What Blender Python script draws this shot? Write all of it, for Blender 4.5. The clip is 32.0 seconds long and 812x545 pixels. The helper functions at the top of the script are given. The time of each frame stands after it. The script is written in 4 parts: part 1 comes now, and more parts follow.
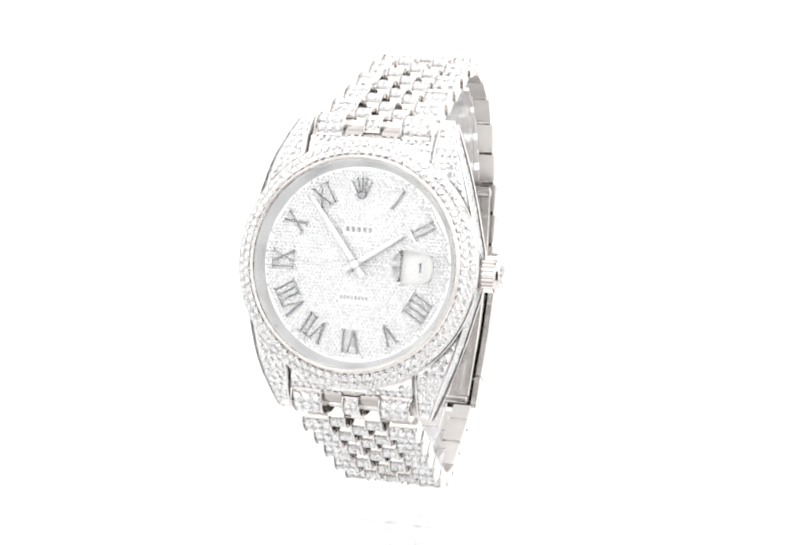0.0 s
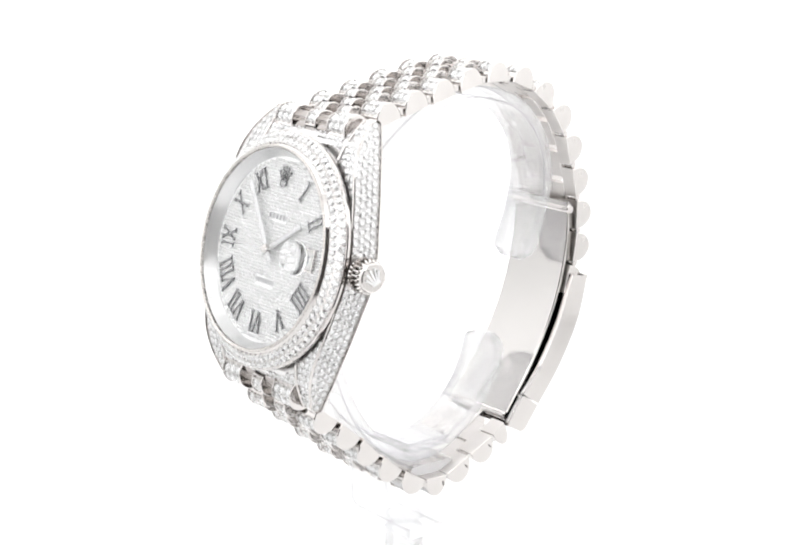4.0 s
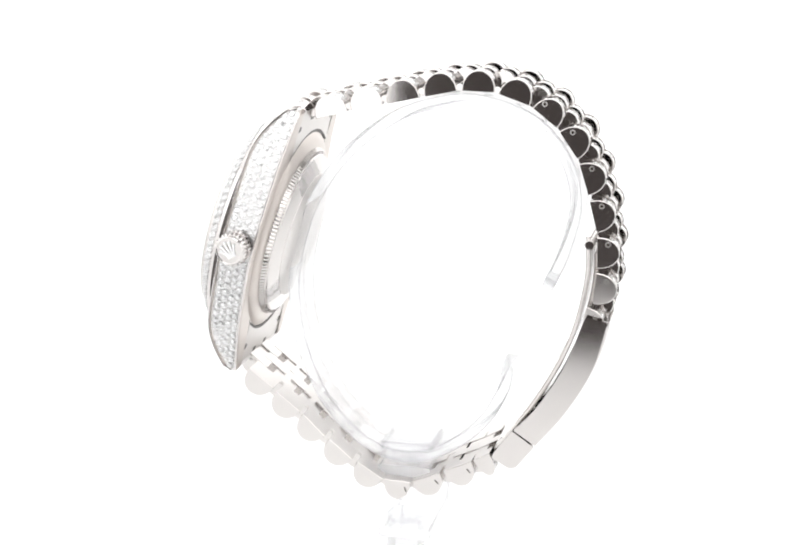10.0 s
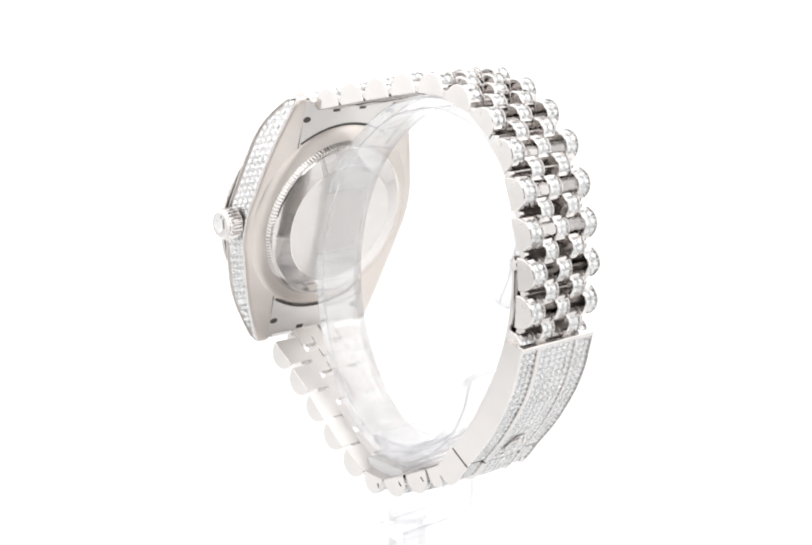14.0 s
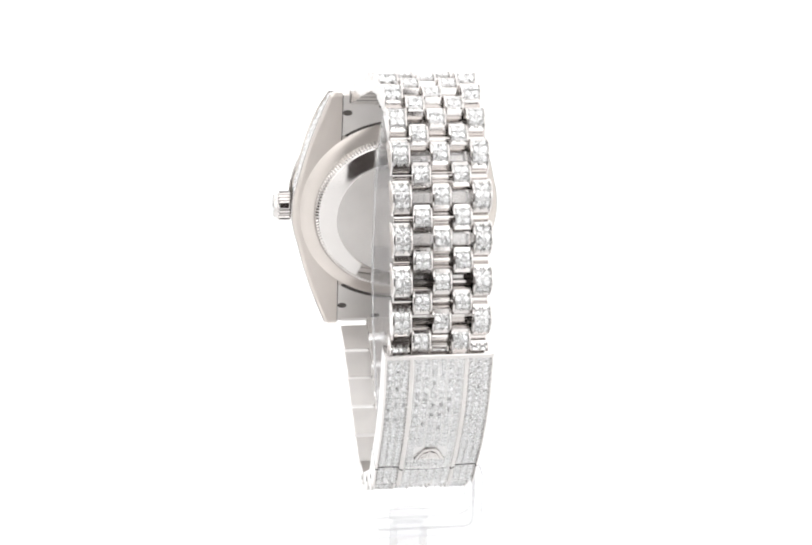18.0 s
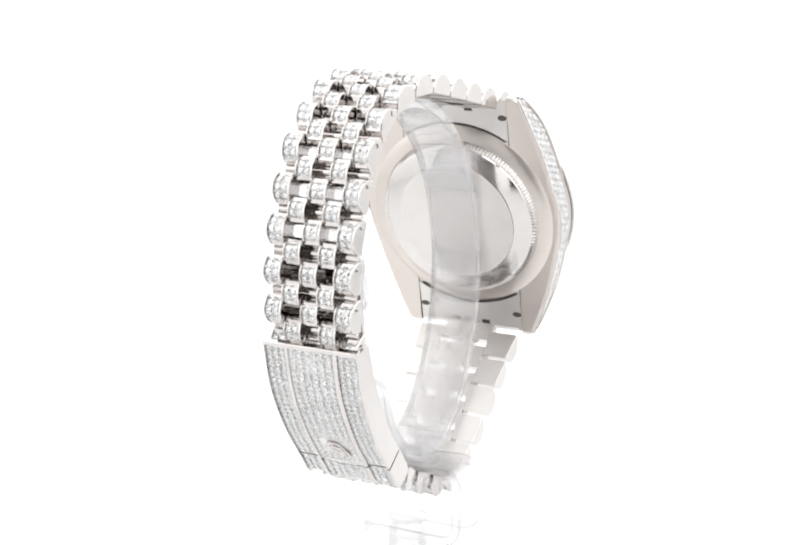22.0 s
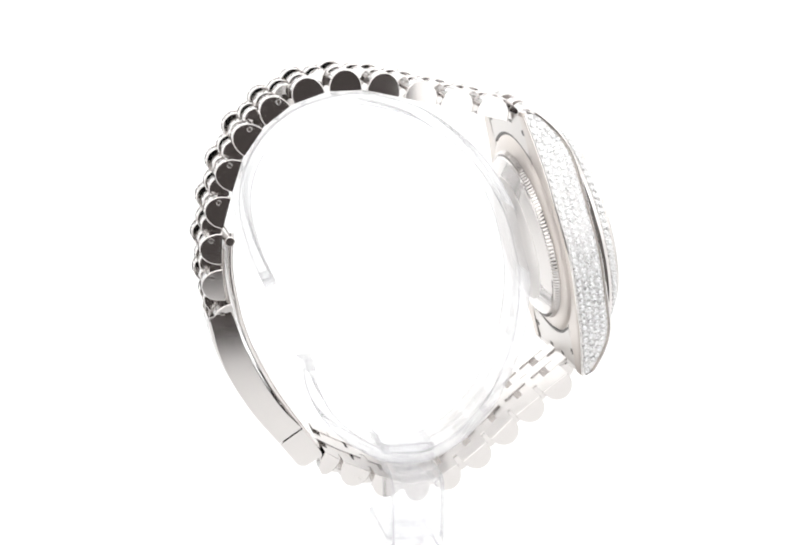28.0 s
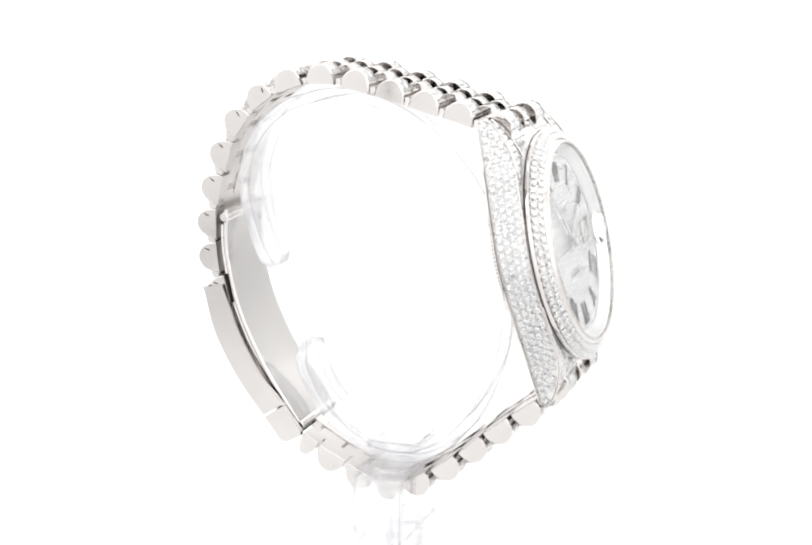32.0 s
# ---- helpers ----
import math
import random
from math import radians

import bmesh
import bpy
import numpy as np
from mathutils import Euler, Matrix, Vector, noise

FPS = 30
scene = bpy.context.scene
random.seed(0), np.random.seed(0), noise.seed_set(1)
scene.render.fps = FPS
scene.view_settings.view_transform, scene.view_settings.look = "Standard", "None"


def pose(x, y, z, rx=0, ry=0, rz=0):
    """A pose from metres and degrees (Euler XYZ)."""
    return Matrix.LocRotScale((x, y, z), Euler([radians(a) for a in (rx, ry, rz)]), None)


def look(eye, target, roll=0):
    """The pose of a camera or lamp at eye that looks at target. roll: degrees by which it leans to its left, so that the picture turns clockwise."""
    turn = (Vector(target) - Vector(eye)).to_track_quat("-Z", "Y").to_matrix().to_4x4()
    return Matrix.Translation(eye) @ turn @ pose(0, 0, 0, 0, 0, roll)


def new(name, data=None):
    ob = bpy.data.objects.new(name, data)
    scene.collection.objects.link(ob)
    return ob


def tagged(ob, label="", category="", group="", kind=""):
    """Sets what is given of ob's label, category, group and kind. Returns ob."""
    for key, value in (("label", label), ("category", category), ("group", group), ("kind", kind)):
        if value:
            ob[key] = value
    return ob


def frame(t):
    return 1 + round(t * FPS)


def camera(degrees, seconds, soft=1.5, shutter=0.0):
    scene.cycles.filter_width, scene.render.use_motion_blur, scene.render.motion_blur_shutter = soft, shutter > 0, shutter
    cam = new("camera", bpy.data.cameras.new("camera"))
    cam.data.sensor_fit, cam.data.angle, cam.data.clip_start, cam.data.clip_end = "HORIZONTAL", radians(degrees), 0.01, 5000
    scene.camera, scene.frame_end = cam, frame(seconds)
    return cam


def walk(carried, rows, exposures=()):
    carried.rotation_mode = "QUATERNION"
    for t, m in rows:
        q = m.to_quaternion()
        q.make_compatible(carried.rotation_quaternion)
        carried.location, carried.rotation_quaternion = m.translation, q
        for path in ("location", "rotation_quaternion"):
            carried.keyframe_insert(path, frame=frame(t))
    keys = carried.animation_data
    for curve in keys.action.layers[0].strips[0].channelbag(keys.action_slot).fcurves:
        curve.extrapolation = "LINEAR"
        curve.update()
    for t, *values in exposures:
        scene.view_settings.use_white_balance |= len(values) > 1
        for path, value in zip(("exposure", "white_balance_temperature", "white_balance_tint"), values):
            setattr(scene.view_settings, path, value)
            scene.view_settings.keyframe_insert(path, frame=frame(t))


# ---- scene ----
# All sizes below are in millimetres of the plan; K turns them into metres.
K = 0.00094
EYE_UP = 136.0

# ---- camera ----
PITCH, YAW, DIST = radians(13.988), radians(0.102), 294.41
cam = camera(28.731, 32.0, soft=2.0)
EYE = Vector((0, -DIST * K, EYE_UP * K))
AIM = EYE + Vector((-math.sin(YAW) * math.cos(PITCH), math.cos(YAW) * math.cos(PITCH), -math.sin(PITCH)))
walk(cam, [(0.0, look(EYE, AIM, 0.667)), (32.0, look(EYE, AIM, 0.667))],
     exposures=[(0.0, 0.16), (0.3, 0.08), (0.6, 0.0), (32.0, 0.0)])

# turn of the display stand about its upright axis, degrees
TURN = [(0, 15.7), (1, 24.5), (2, 33.2), (3, 41.9), (4, 50.5), (5, 59.2), (6, 67.9), (7, 76.6), (8, 85.4), (9, 94.2),
        (10, 102.9), (11, 111.7), (12, 120.6), (13, 129.3), (14, 137.8), (16, 155.0), (18, 171.9), (20, 188.6),
        (22, 205.2), (24, 222.0), (26, 239.0), (28, 256.2), (29, 264.7), (30, 273.1), (31, 281.6), (32, 290.1)]

# ---- light ----
world = bpy.data.worlds.new("world")
world.use_nodes = True
world.node_tree.nodes["Background"].inputs[0].default_value = (0.088, 0.077, 0.075, 1)
world.node_tree.nodes["Background"].inputs[1].default_value = 1.0
scene.world = world


# ---- materials ----
def material(name, color, rough, metal=0.0, grain=0.0, scale=900.0, bump=0.0, spread=0.0, stretch=(1, 1, 1), ior=1.5):
    m = bpy.data.materials.new(name)
    m.use_nodes = True
    nt = m.node_tree
    b = nt.nodes["Principled BSDF"]
    b.inputs["Base Color"].default_value = (*color, 1)
    b.inputs["Metallic"].default_value = metal
    b.inputs["Roughness"].default_value = rough
    b.inputs["IOR"].default_value = ior
    if grain or bump or spread:
        tc = nt.nodes.new("ShaderNodeTexCoord")
        mp = nt.nodes.new("ShaderNodeMapping")
        mp.inputs["Scale"].default_value = stretch
        nt.links.new(tc.outputs["Object"], mp.inputs["Vector"])
        fine = nt.nodes.new("ShaderNodeTexNoise")
        fine.inputs["Scale"].default_value = scale
        fine.inputs["Detail"].default_value = 4
        nt.links.new(mp.outputs["Vector"], fine.inputs["Vector"])
        wide = nt.nodes.new("ShaderNodeTexNoise")
        wide.inputs["Scale"].default_value = scale * 0.12
        nt.links.new(mp.outputs["Vector"], wide.inputs["Vector"])
    if grain:
        both = nt.nodes.new("ShaderNodeMath")
        both.operation = "ADD"
        nt.links.new(fine.outputs["Fac"], both.inputs[0])
        nt.links.new(wide.outputs["Fac"], both.inputs[1])
        mr = nt.nodes.new("ShaderNodeMapRange")
        mr.inputs["From Min"].default_value, mr.inputs["From Max"].default_value = 0.6, 1.4
        mr.inputs["To Min"].default_value, mr.inputs["To Max"].default_value = max(0.0, rough - grain), rough + grain
        nt.links.new(both.outputs[0], mr.inputs["Value"])
        nt.links.new(mr.outputs[0], b.inputs["Roughness"])
    if spread:
        mix = nt.nodes.new("ShaderNodeMapRange")
        mix.inputs["From Min"].default_value, mix.inputs["From Max"].default_value = 0.3, 0.7
        mix.inputs["To Min"].default_value, mix.inputs["To Max"].default_value = 1 - spread, 1 + spread * 0.4
        nt.links.new(wide.outputs["Fac"], mix.inputs["Value"])
        sc = nt.nodes.new("ShaderNodeVectorMath")
        sc.operation = "SCALE"
        sc.inputs[0].default_value = color
        nt.links.new(mix.outputs[0], sc.inputs["Scale"])
        nt.links.new(sc.outputs[0], b.inputs["Base Color"])
    if bump:
        bp = nt.nodes.new("ShaderNodeBump")
        bp.inputs["Strength"].default_value = bump
        bp.inputs["Distance"].default_value = 0.0001
        nt.links.new(fine.outputs["Fac"], bp.inputs["Height"])
        nt.links.new(bp.outputs["Normal"], b.inputs["Normal"])
    return m


def clear(name, ior, rough=0.0, tint=(1, 1, 1), share=1.0, mirror=0.0):
    m = bpy.data.materials.new(name)
    m.use_nodes = True
    b = m.node_tree.nodes["Principled BSDF"]
    b.inputs["Base Color"].default_value = (*tint, 1)
    b.inputs["Roughness"].default_value = rough
    b.inputs["IOR"].default_value = ior
    b.inputs["Transmission Weight"].default_value = share
    b.inputs["Metallic"].default_value = mirror
    return m


def thin_clear(name, ior, tint, milk=0.0, rise=4.5):
    """Clear sheet: straight view through, gloss by Fresnel, a trace of milkiness."""
    m = bpy.data.materials.new(name)
    m.use_nodes = True
    nt = m.node_tree
    nt.nodes.remove(nt.nodes["Principled BSDF"])
    see = nt.nodes.new("ShaderNodeBsdfTransparent")
    see.inputs["Color"].default_value = (*tint, 1)
    gloss = nt.nodes.new("ShaderNodeBsdfGlossy")
    gloss.inputs["Roughness"].default_value = 0.03
    face = nt.nodes.new("ShaderNodeLayerWeight")
    face.inputs["Blend"].default_value = 0.5
    steep = nt.nodes.new("ShaderNodeMath")
    steep.operation = "POWER"
    steep.inputs[1].default_value = rise
    nt.links.new(face.outputs["Facing"], steep.inputs[0])
    fres = nt.nodes.new("ShaderNodeMapRange")
    fres.inputs["To Min"].default_value, fres.inputs["To Max"].default_value = ((ior - 1) / (ior + 1)) ** 2, 0.95
    nt.links.new(steep.outputs[0], fres.inputs["Value"])
    mix = nt.nodes.new("ShaderNodeMixShader")
    nt.links.new(fres.outputs[0], mix.inputs[0])
    nt.links.new(see.outputs[0], mix.inputs[1])
    nt.links.new(gloss.outputs[0], mix.inputs[2])
    last = mix
    if milk:
        dif = nt.nodes.new("ShaderNodeBsdfDiffuse")
        dif.inputs["Color"].default_value = (0.95, 0.95, 0.96, 1)
        mix2 = nt.nodes.new("ShaderNodeMixShader")
        mix2.inputs[0].default_value = milk
        nt.links.new(mix.outputs[0], mix2.inputs[1])
        nt.links.new(dif.outputs[0], mix2.inputs[2])
        last = mix2
    nt.links.new(last.outputs[0], nt.nodes["Material Output"].inputs["Surface"])
    return m


def milky_clear(name, ior, milk, bend, tint=(0.965, 0.965, 0.97)):
    """Cast acrylic: mostly a straight view through, a share that bends the light, a trace of milkiness."""
    m = thin_clear(name, ior, tint, milk)
    nt = m.node_tree
    end = nt.nodes["Material Output"].inputs["Surface"]
    glass = nt.nodes.new("ShaderNodeBsdfGlass")
    glass.inputs["IOR"].default_value, glass.inputs["Roughness"].default_value = ior, 0.02
    mix = nt.nodes.new("ShaderNodeMixShader")
    mix.inputs[0].default_value = bend
    nt.links.new(end.links[0].from_socket, mix.inputs[1])
    nt.links.new(glass.outputs[0], mix.inputs[2])
    nt.links.new(mix.outputs[0], end)
    return m


def glow_fabric(name, bright, dim, centre, mask, radius):
    """White surface with a light pool put into its emission: brightest at centre, falling off around it."""
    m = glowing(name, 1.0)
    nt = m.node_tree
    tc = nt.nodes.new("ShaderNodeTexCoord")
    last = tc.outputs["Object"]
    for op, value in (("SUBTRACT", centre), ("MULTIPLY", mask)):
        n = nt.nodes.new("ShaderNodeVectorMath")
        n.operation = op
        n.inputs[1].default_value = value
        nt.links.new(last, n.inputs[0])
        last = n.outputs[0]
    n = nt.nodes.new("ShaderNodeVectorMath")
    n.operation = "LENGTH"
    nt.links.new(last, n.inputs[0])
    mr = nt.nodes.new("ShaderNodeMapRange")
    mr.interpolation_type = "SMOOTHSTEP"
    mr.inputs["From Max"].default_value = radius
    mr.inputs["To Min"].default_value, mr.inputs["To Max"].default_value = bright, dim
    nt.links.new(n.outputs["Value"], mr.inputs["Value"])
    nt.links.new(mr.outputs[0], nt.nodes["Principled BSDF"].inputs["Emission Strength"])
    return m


def glowing(name, strength, tint=(1, 1, 1)):
    m = material(name, (0.4, 0.4, 0.4), 0.9)
    b = m.node_tree.nodes["Principled BSDF"]
    b.inputs["Emission Color"].default_value = (*tint, 1)
    b.inputs["Emission Strength"].default_value = strength
    return m


POLISHED = material("polished_white_gold", (0.64, 0.615, 0.60), 0.09, 1.0, grain=0.03, scale=1500, spread=0.03)
BRUSHED = material("brushed_white_gold", (0.56, 0.535, 0.515), 0.27, 1.0, grain=0.05, scale=2500, bump=0.015, spread=0.03, stretch=(1, 8, 1))
SATIN = material("satin_white_gold", (0.675, 0.65, 0.63), 0.38, 1.0, grain=0.08, scale=2500, bump=0.04, spread=0.04)
BACKSATIN = material("brushed_case_back_gold", (0.62, 0.572, 0.535), 0.33, 1.0, grain=0.06, scale=2500, bump=0.03, spread=0.03)
BLADE = material("satin_clasp_blade", (0.52, 0.505, 0.495), 0.14, 1.0, grain=0.03, scale=600, spread=0.03)
DIAMOND = clear("diamond", 2.4, 0.03, (1.0, 1.0, 1.0), 0.68, 0.2)
SMALL_DIAMOND = clear("small_diamond", 2.4, 0.14, (1.0, 1.0, 1.0), 0.5, 0.17)
SEAT = material("pave_setting_metal", (0.78, 0.77, 0.765), 0.3, 1.0, grain=0.1, scale=3000, spread=0.08)
DARKMETAL = material("dark_numeral_metal", (0.19, 0.188, 0.195), 0.14, 1.0, grain=0.05, scale=2500, spread=0.06)
WHITEMETAL = material("silvered_metal", (0.82, 0.82, 0.82), 0.3, 0.8, grain=0.03, scale=2500, spread=0.01)
HANDMETAL = material("pointer_metal", (0.64, 0.64, 0.645), 0.36, 1.0, grain=0.05, scale=2500, spread=0.04)
PRINT = material("grey_print", (0.26, 0.26, 0.27), 0.5, 0.0, spread=0.05)
DATEWHITE = material("white_date_disc", (0.82, 0.82, 0.80), 0.5, 0.0, spread=0.03)
BLUEBLACK = material("blue_black_print", (0.03, 0.035, 0.08), 0.4, 0.0, spread=0.05)
# darker metal: shade and dark reflections between links put into the colour
GAP_SHADE = material("gap_shade_metal", (0.4, 0.375, 0.36), 0.13, 1.0, spread=0.08)
HOLE = material("dark_recess", (0.09, 0.08, 0.074), 0.4, 0.6, spread=0.1)
LENS = clear("magnifier_glass", 1.5)
SAPPHIRE = thin_clear("sapphire_crystal", 1.4, (0.99, 0.99, 0.99), rise=5.8)
ACRYLIC = milky_clear("clear_acrylic", 1.49, 0.06, 0.3, (0.905, 0.905, 0.91))
ACRYLIC_BLOCK = milky_clear("clear_acrylic_bracket", 1.49, 0.1, 0.12, (0.985, 0.985, 0.99))
# darker tint paints the grey lines that bent light leaves along acrylic edges
ACRYLIC_EDGE = milky_clear("acrylic_edge_shade", 1.49, 0.25, 0.2, (0.64, 0.64, 0.65))
ACRYLIC_SAWN = milky_clear("sawn_acrylic_end", 1.49, 0.4, 0.1, (0.92, 0.92, 0.925))
# upper sweep brightened by an added glow that rises with height
PAPER = glow_fabric("glowing_white_sweep", 0.5, 0.0, (0, 0, 0.13), (0, 0, 1), 0.12)
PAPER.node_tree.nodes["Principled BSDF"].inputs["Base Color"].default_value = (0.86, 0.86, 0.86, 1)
# unseen tent panels emit by themselves, light pools put in; no lamps behind
FABRIC = glow_fabric("glowing_white_fabric", 1.5, 0.64, (0, -0.02, 0.24), (0, 1, 1), 0.27)
ROOF = glow_fabric("glowing_white_roof", 1.55, 1.0, (0, 0.02, 0), (1, 1, 0), 0.3)
FLAP = glow_fabric("glowing_white_flap", 2.0, 0.75, (0, 0, 0.17), (1, 0, 1), 0.2)
BACK_GLOW = glowing("glowing_white_sheet", 1.3)


# ---- building helpers ----
def to_mesh(name, verts, faces, mat, smooth=False, weld=False):
    me = bpy.data.meshes.new(name)
    me.from_pydata([(x * K, y * K, z * K) for x, y, z in verts], [], faces)
    me.materials.append(mat)
    bm = bmesh.new()
    bm.from_mesh(me)
    if weld:
        bmesh.ops.remove_doubles(bm, verts=bm.verts, dist=1e-7)
    bmesh.ops.recalc_face_normals(bm, faces=bm.faces)
    bm.to_mesh(me)
    bm.free()
    if smooth:
        me.shade_smooth()
        me.set_sharp_from_angle(angle=radians(22))
    me.update()
    return me


def satin_side(me, axis, sign, limit=0.93, finish=None):
    """Faces that look along one axis get the satin finish."""
    me.materials.append(finish or SATIN)
    for p in me.polygons:
        if p.normal[axis] * sign > limit:
            p.material_index = 1
            p.use_smooth = finish is None
    return me


def part(name, me, parent, m=None, label="", kind=""):
    ob = new(name, me)
    ob.parent = parent
    if m is not None:
        ob.matrix_basis = m
    return tagged(ob, label=label, kind=kind)


def place(x, y, z):
    return Matrix.Translation((x * K, y * K, z * K))


def prism(outline, z0, z1):
    n = len(outline)
    v = [(x, y, z0) for x, y in outline] + [(x, y, z1) for x, y in outline]
    f = [tuple(range(n - 1, -1, -1)), tuple(range(n, 2 * n))] + [(i, (i + 1) % n, n + (i + 1) % n, n + i) for i in range(n)]
    return v, f


def merge(*shapes):
    v, f = [], []
    for sv, sf in shapes:
        o = len(v)
        v += list(sv)
        f += [tuple(i + o for i in face) for face in sf]
    return v, f


def box(x0, x1, y0, y1, z0, z1, b=0.0):
    if not b:
        return prism([(x0, y0), (x1, y0), (x1, y1), (x0, y1)], z0, z1)
    o = [(x0 + b, y0), (x1 - b, y0), (x1, y0 + b), (x1, y1 - b), (x1 - b, y1), (x0 + b, y1), (x0, y1 - b), (x0, y0 + b)]
    i = [(x0 + 2 * b, y0 + b), (x1 - 2 * b, y0 + b), (x1 - b, y0 + 2 * b), (x1 - b, y1 - 2 * b), (x1 - 2 * b, y1 - b), (x0 + 2 * b, y1 - b), (x0 + b, y1 - 2 * b), (x0 + b, y0 + 2 * b)]
    rings = [[(x, y, z0) for x, y in i], [(x, y, z0 + b) for x, y in o], [(x, y, z1 - b) for x, y in o], [(x, y, z1) for x, y in i]]
    return loft(rings)


def loft(rings, closed=True, caps=True):
    n = len(rings[0])
    v = [p for r in rings for p in r]
    f = []
    for j in range(len(rings) - 1):
        for i in range(n if closed else n - 1):
            k = (i + 1) % n
            f.append((j * n + i, j * n + k, (j + 1) * n + k, (j + 1) * n + i))
    if caps:
        f.append(tuple(range(n - 1, -1, -1)))
        f.append(tuple(range((len(rings) - 1) * n, len(rings) * n)))
    return v, f


def lathe(profile, seg=128, closed=False):
    """Turns (radius, height) about z."""
    rings = [[(r * math.cos(a), r * math.sin(a), z) for r, z in profile] for a in [2 * math.pi * i / seg for i in range(seg)]]
    n = len(profile)
    v = [p for r in rings for p in r]
    f = []
    for j in range(seg):
        k = (j + 1) % seg
        for i in range(n if closed else n - 1):
            q = (i + 1) % n
            f.append((j * n + i, j * n + q, k * n + q, k * n + i))
    return v, f


def disc(r, z, seg=96):
    return [(r * math.cos(2 * math.pi * i / seg), r * math.sin(2 * math.pi * i / seg), z) for i in range(seg)], [tuple(range(seg))]


def smooth_path(pts, steps):
    """Points of a curve that glides through pts."""
    out = []
    p = [np.array(q, float) for q in pts]
    p = [2 * p[0] - p[1]] + p + [2 * p[-1] - p[-2]]
    for i in range(1, len(p) - 2):
        for s in range(steps):
            t = s / steps
            out.append(0.5 * (2 * p[i] + (p[i + 1] - p[i - 1]) * t + (2 * p[i - 1] - 5 * p[i] + 4 * p[i + 1] - p[i + 2]) * t * t
                              + (3 * p[i] - p[i - 1] - 3 * p[i + 1] + p[i + 2]) * t ** 3))
    out.append(p[-2])
    return out


# a brilliant: girdle, crown facets and table, radius 1, table up
def brilliant():
    v, f = [], []
    for count, r, z, off in ((16, 1.0, -0.05, 0), (16, 1.0, 0.03, 0), (8, 0.82, 0.2, 0), (8, 0.56, 0.33, 0.5), (8, 0.5, -0.46, 0.5)):
        v += [(r * math.cos((i + off) * 2 * math.pi / count), r * math.sin((i + off) * 2 * math.pi / count), z) for i in range(count)]
    low, top, kite, table, pav, tip = 0, 16, 32, 40, 48, 56
    v.append((0, 0, -0.86))
    for i in range(16):
        f.append((low + i, low + (i + 1) % 16, top + (i + 1) % 16, top + i))
    for i in range(8):
        k, a, b, c = (i + 1) % 8, 2 * i, 2 * i + 1, (2 * i + 2) % 16
        f += [(top + a, top + b, kite + i), (top + b, top + c, kite + k), (top + b, kite + k, table + i, kite + i), (kite + k, table + k, table + i)]
        f += [(low + b, low + a, pav + i), (low + c, low + b, pav + i), (low + c, pav + i, pav + k), (pav + k, pav + i, tip)]
    f.append(tuple(range(table, table + 8)))
    return v, f


STONE_V, STONE_F = brilliant()
STONE_ARR = np.array([(*p, 1.0) for p in STONE_V])
STONE = to_mesh("diamond", STONE_V, STONE_F, DIAMOND)
SPIN = random.Random(4)


def stone_pose(p, normal, r, lean=0.11):
    """Pose of a stone in plan millimetres, table along normal."""
    q = Vector(normal).to_track_quat("Z", "Y").to_matrix().to_4x4()
    p = Vector(p) + Vector(normal).normalized() * r * 0.14
    return Matrix.Translation(p) @ q @ Matrix.Rotation(SPIN.uniform(0, 6.28), 4, "Z") @ Matrix.Rotation(SPIN.uniform(-lean, lean), 4, "X") @ Matrix.Rotation(SPIN.uniform(-lean, lean), 4, "Y") @ Matrix.Diagonal((r, r, r, 1))


def joined_stones(name, poses, parent, m=None, label="", bed=None, gem=None):
    """Stones in one mesh, on a bed of setting metal where one is given."""
    v, f = [], []
    n = len(STONE_V)
    for k, q in enumerate(poses):
        v += [tuple(p[:3]) for p in (STONE_ARR @ np.array(q).T)]
        f += [tuple(i + k * n for i in face) for face in STONE_F]
    count = len(f)
    if bed:
        o = len(v)
        v += bed[0]
        f += [tuple(i + o for i in face) for face in bed[1]]
    me = bpy.data.meshes.new(name)
    me.from_pydata([(x * K, y * K, z * K) for x, y, z in v], [], f)
    me.materials.append(gem or DIAMOND)
    me.materials.append(SEAT)
    if bed:
        me.polygons.foreach_set("material_index", [0] * count + [1] * len(bed[1]))
    return part(name, me, parent, m, label, "stuff")


def grains(spots, parent):
    """Small metal claws at the corners of each stone; spots: place, normal, direction of the row, radius."""
    v, f = [], []
    for p, n, t, r in spots:
        p, n = Vector(p), Vector(n).normalized()
        t = (Vector(t) - n * n.dot(Vector(t))).normalized()
        b = n.cross(t)
        for i, j in ((1, 1), (1, -1), (-1, -1), (-1, 1)):
            o = len(v)
            c = p + (t * i + b * j) * r * 0.76
            v += [tuple(c + (t * x + b * y) * r * 0.27 - n * r * 0.1) for x, y in ((1, 0), (0, 1), (-1, 0), (0, -1))]
            v += [tuple(c + (t * x + b * y) * r * 0.15 + n * r * 0.34) for x, y in ((1, 0), (0, 1), (-1, 0), (0, -1))]
            f += [tuple(o + q for q in face) for face in ((4, 5, 6, 7), (0, 1, 5, 4), (1, 2, 6, 5), (2, 3, 7, 6), (3, 0, 4, 7))]
    me = bpy.data.meshes.new("claw_setting")
    me.from_pydata([(x * K, y * K, z * K) for x, y, z in v], [], f)
    me.materials.append(SEAT)
    return part("claw_setting", me, parent, None, "tiny polished claws between the diamonds", "stuff")


def single_stones(poses, parent):
    for q in poses:
        part("diamond", STONE, parent, Matrix.Translation(q.translation * K) @ q.to_quaternion().to_matrix().to_4x4() @ Matrix.Diagonal((*q.to_scale(), 1)))


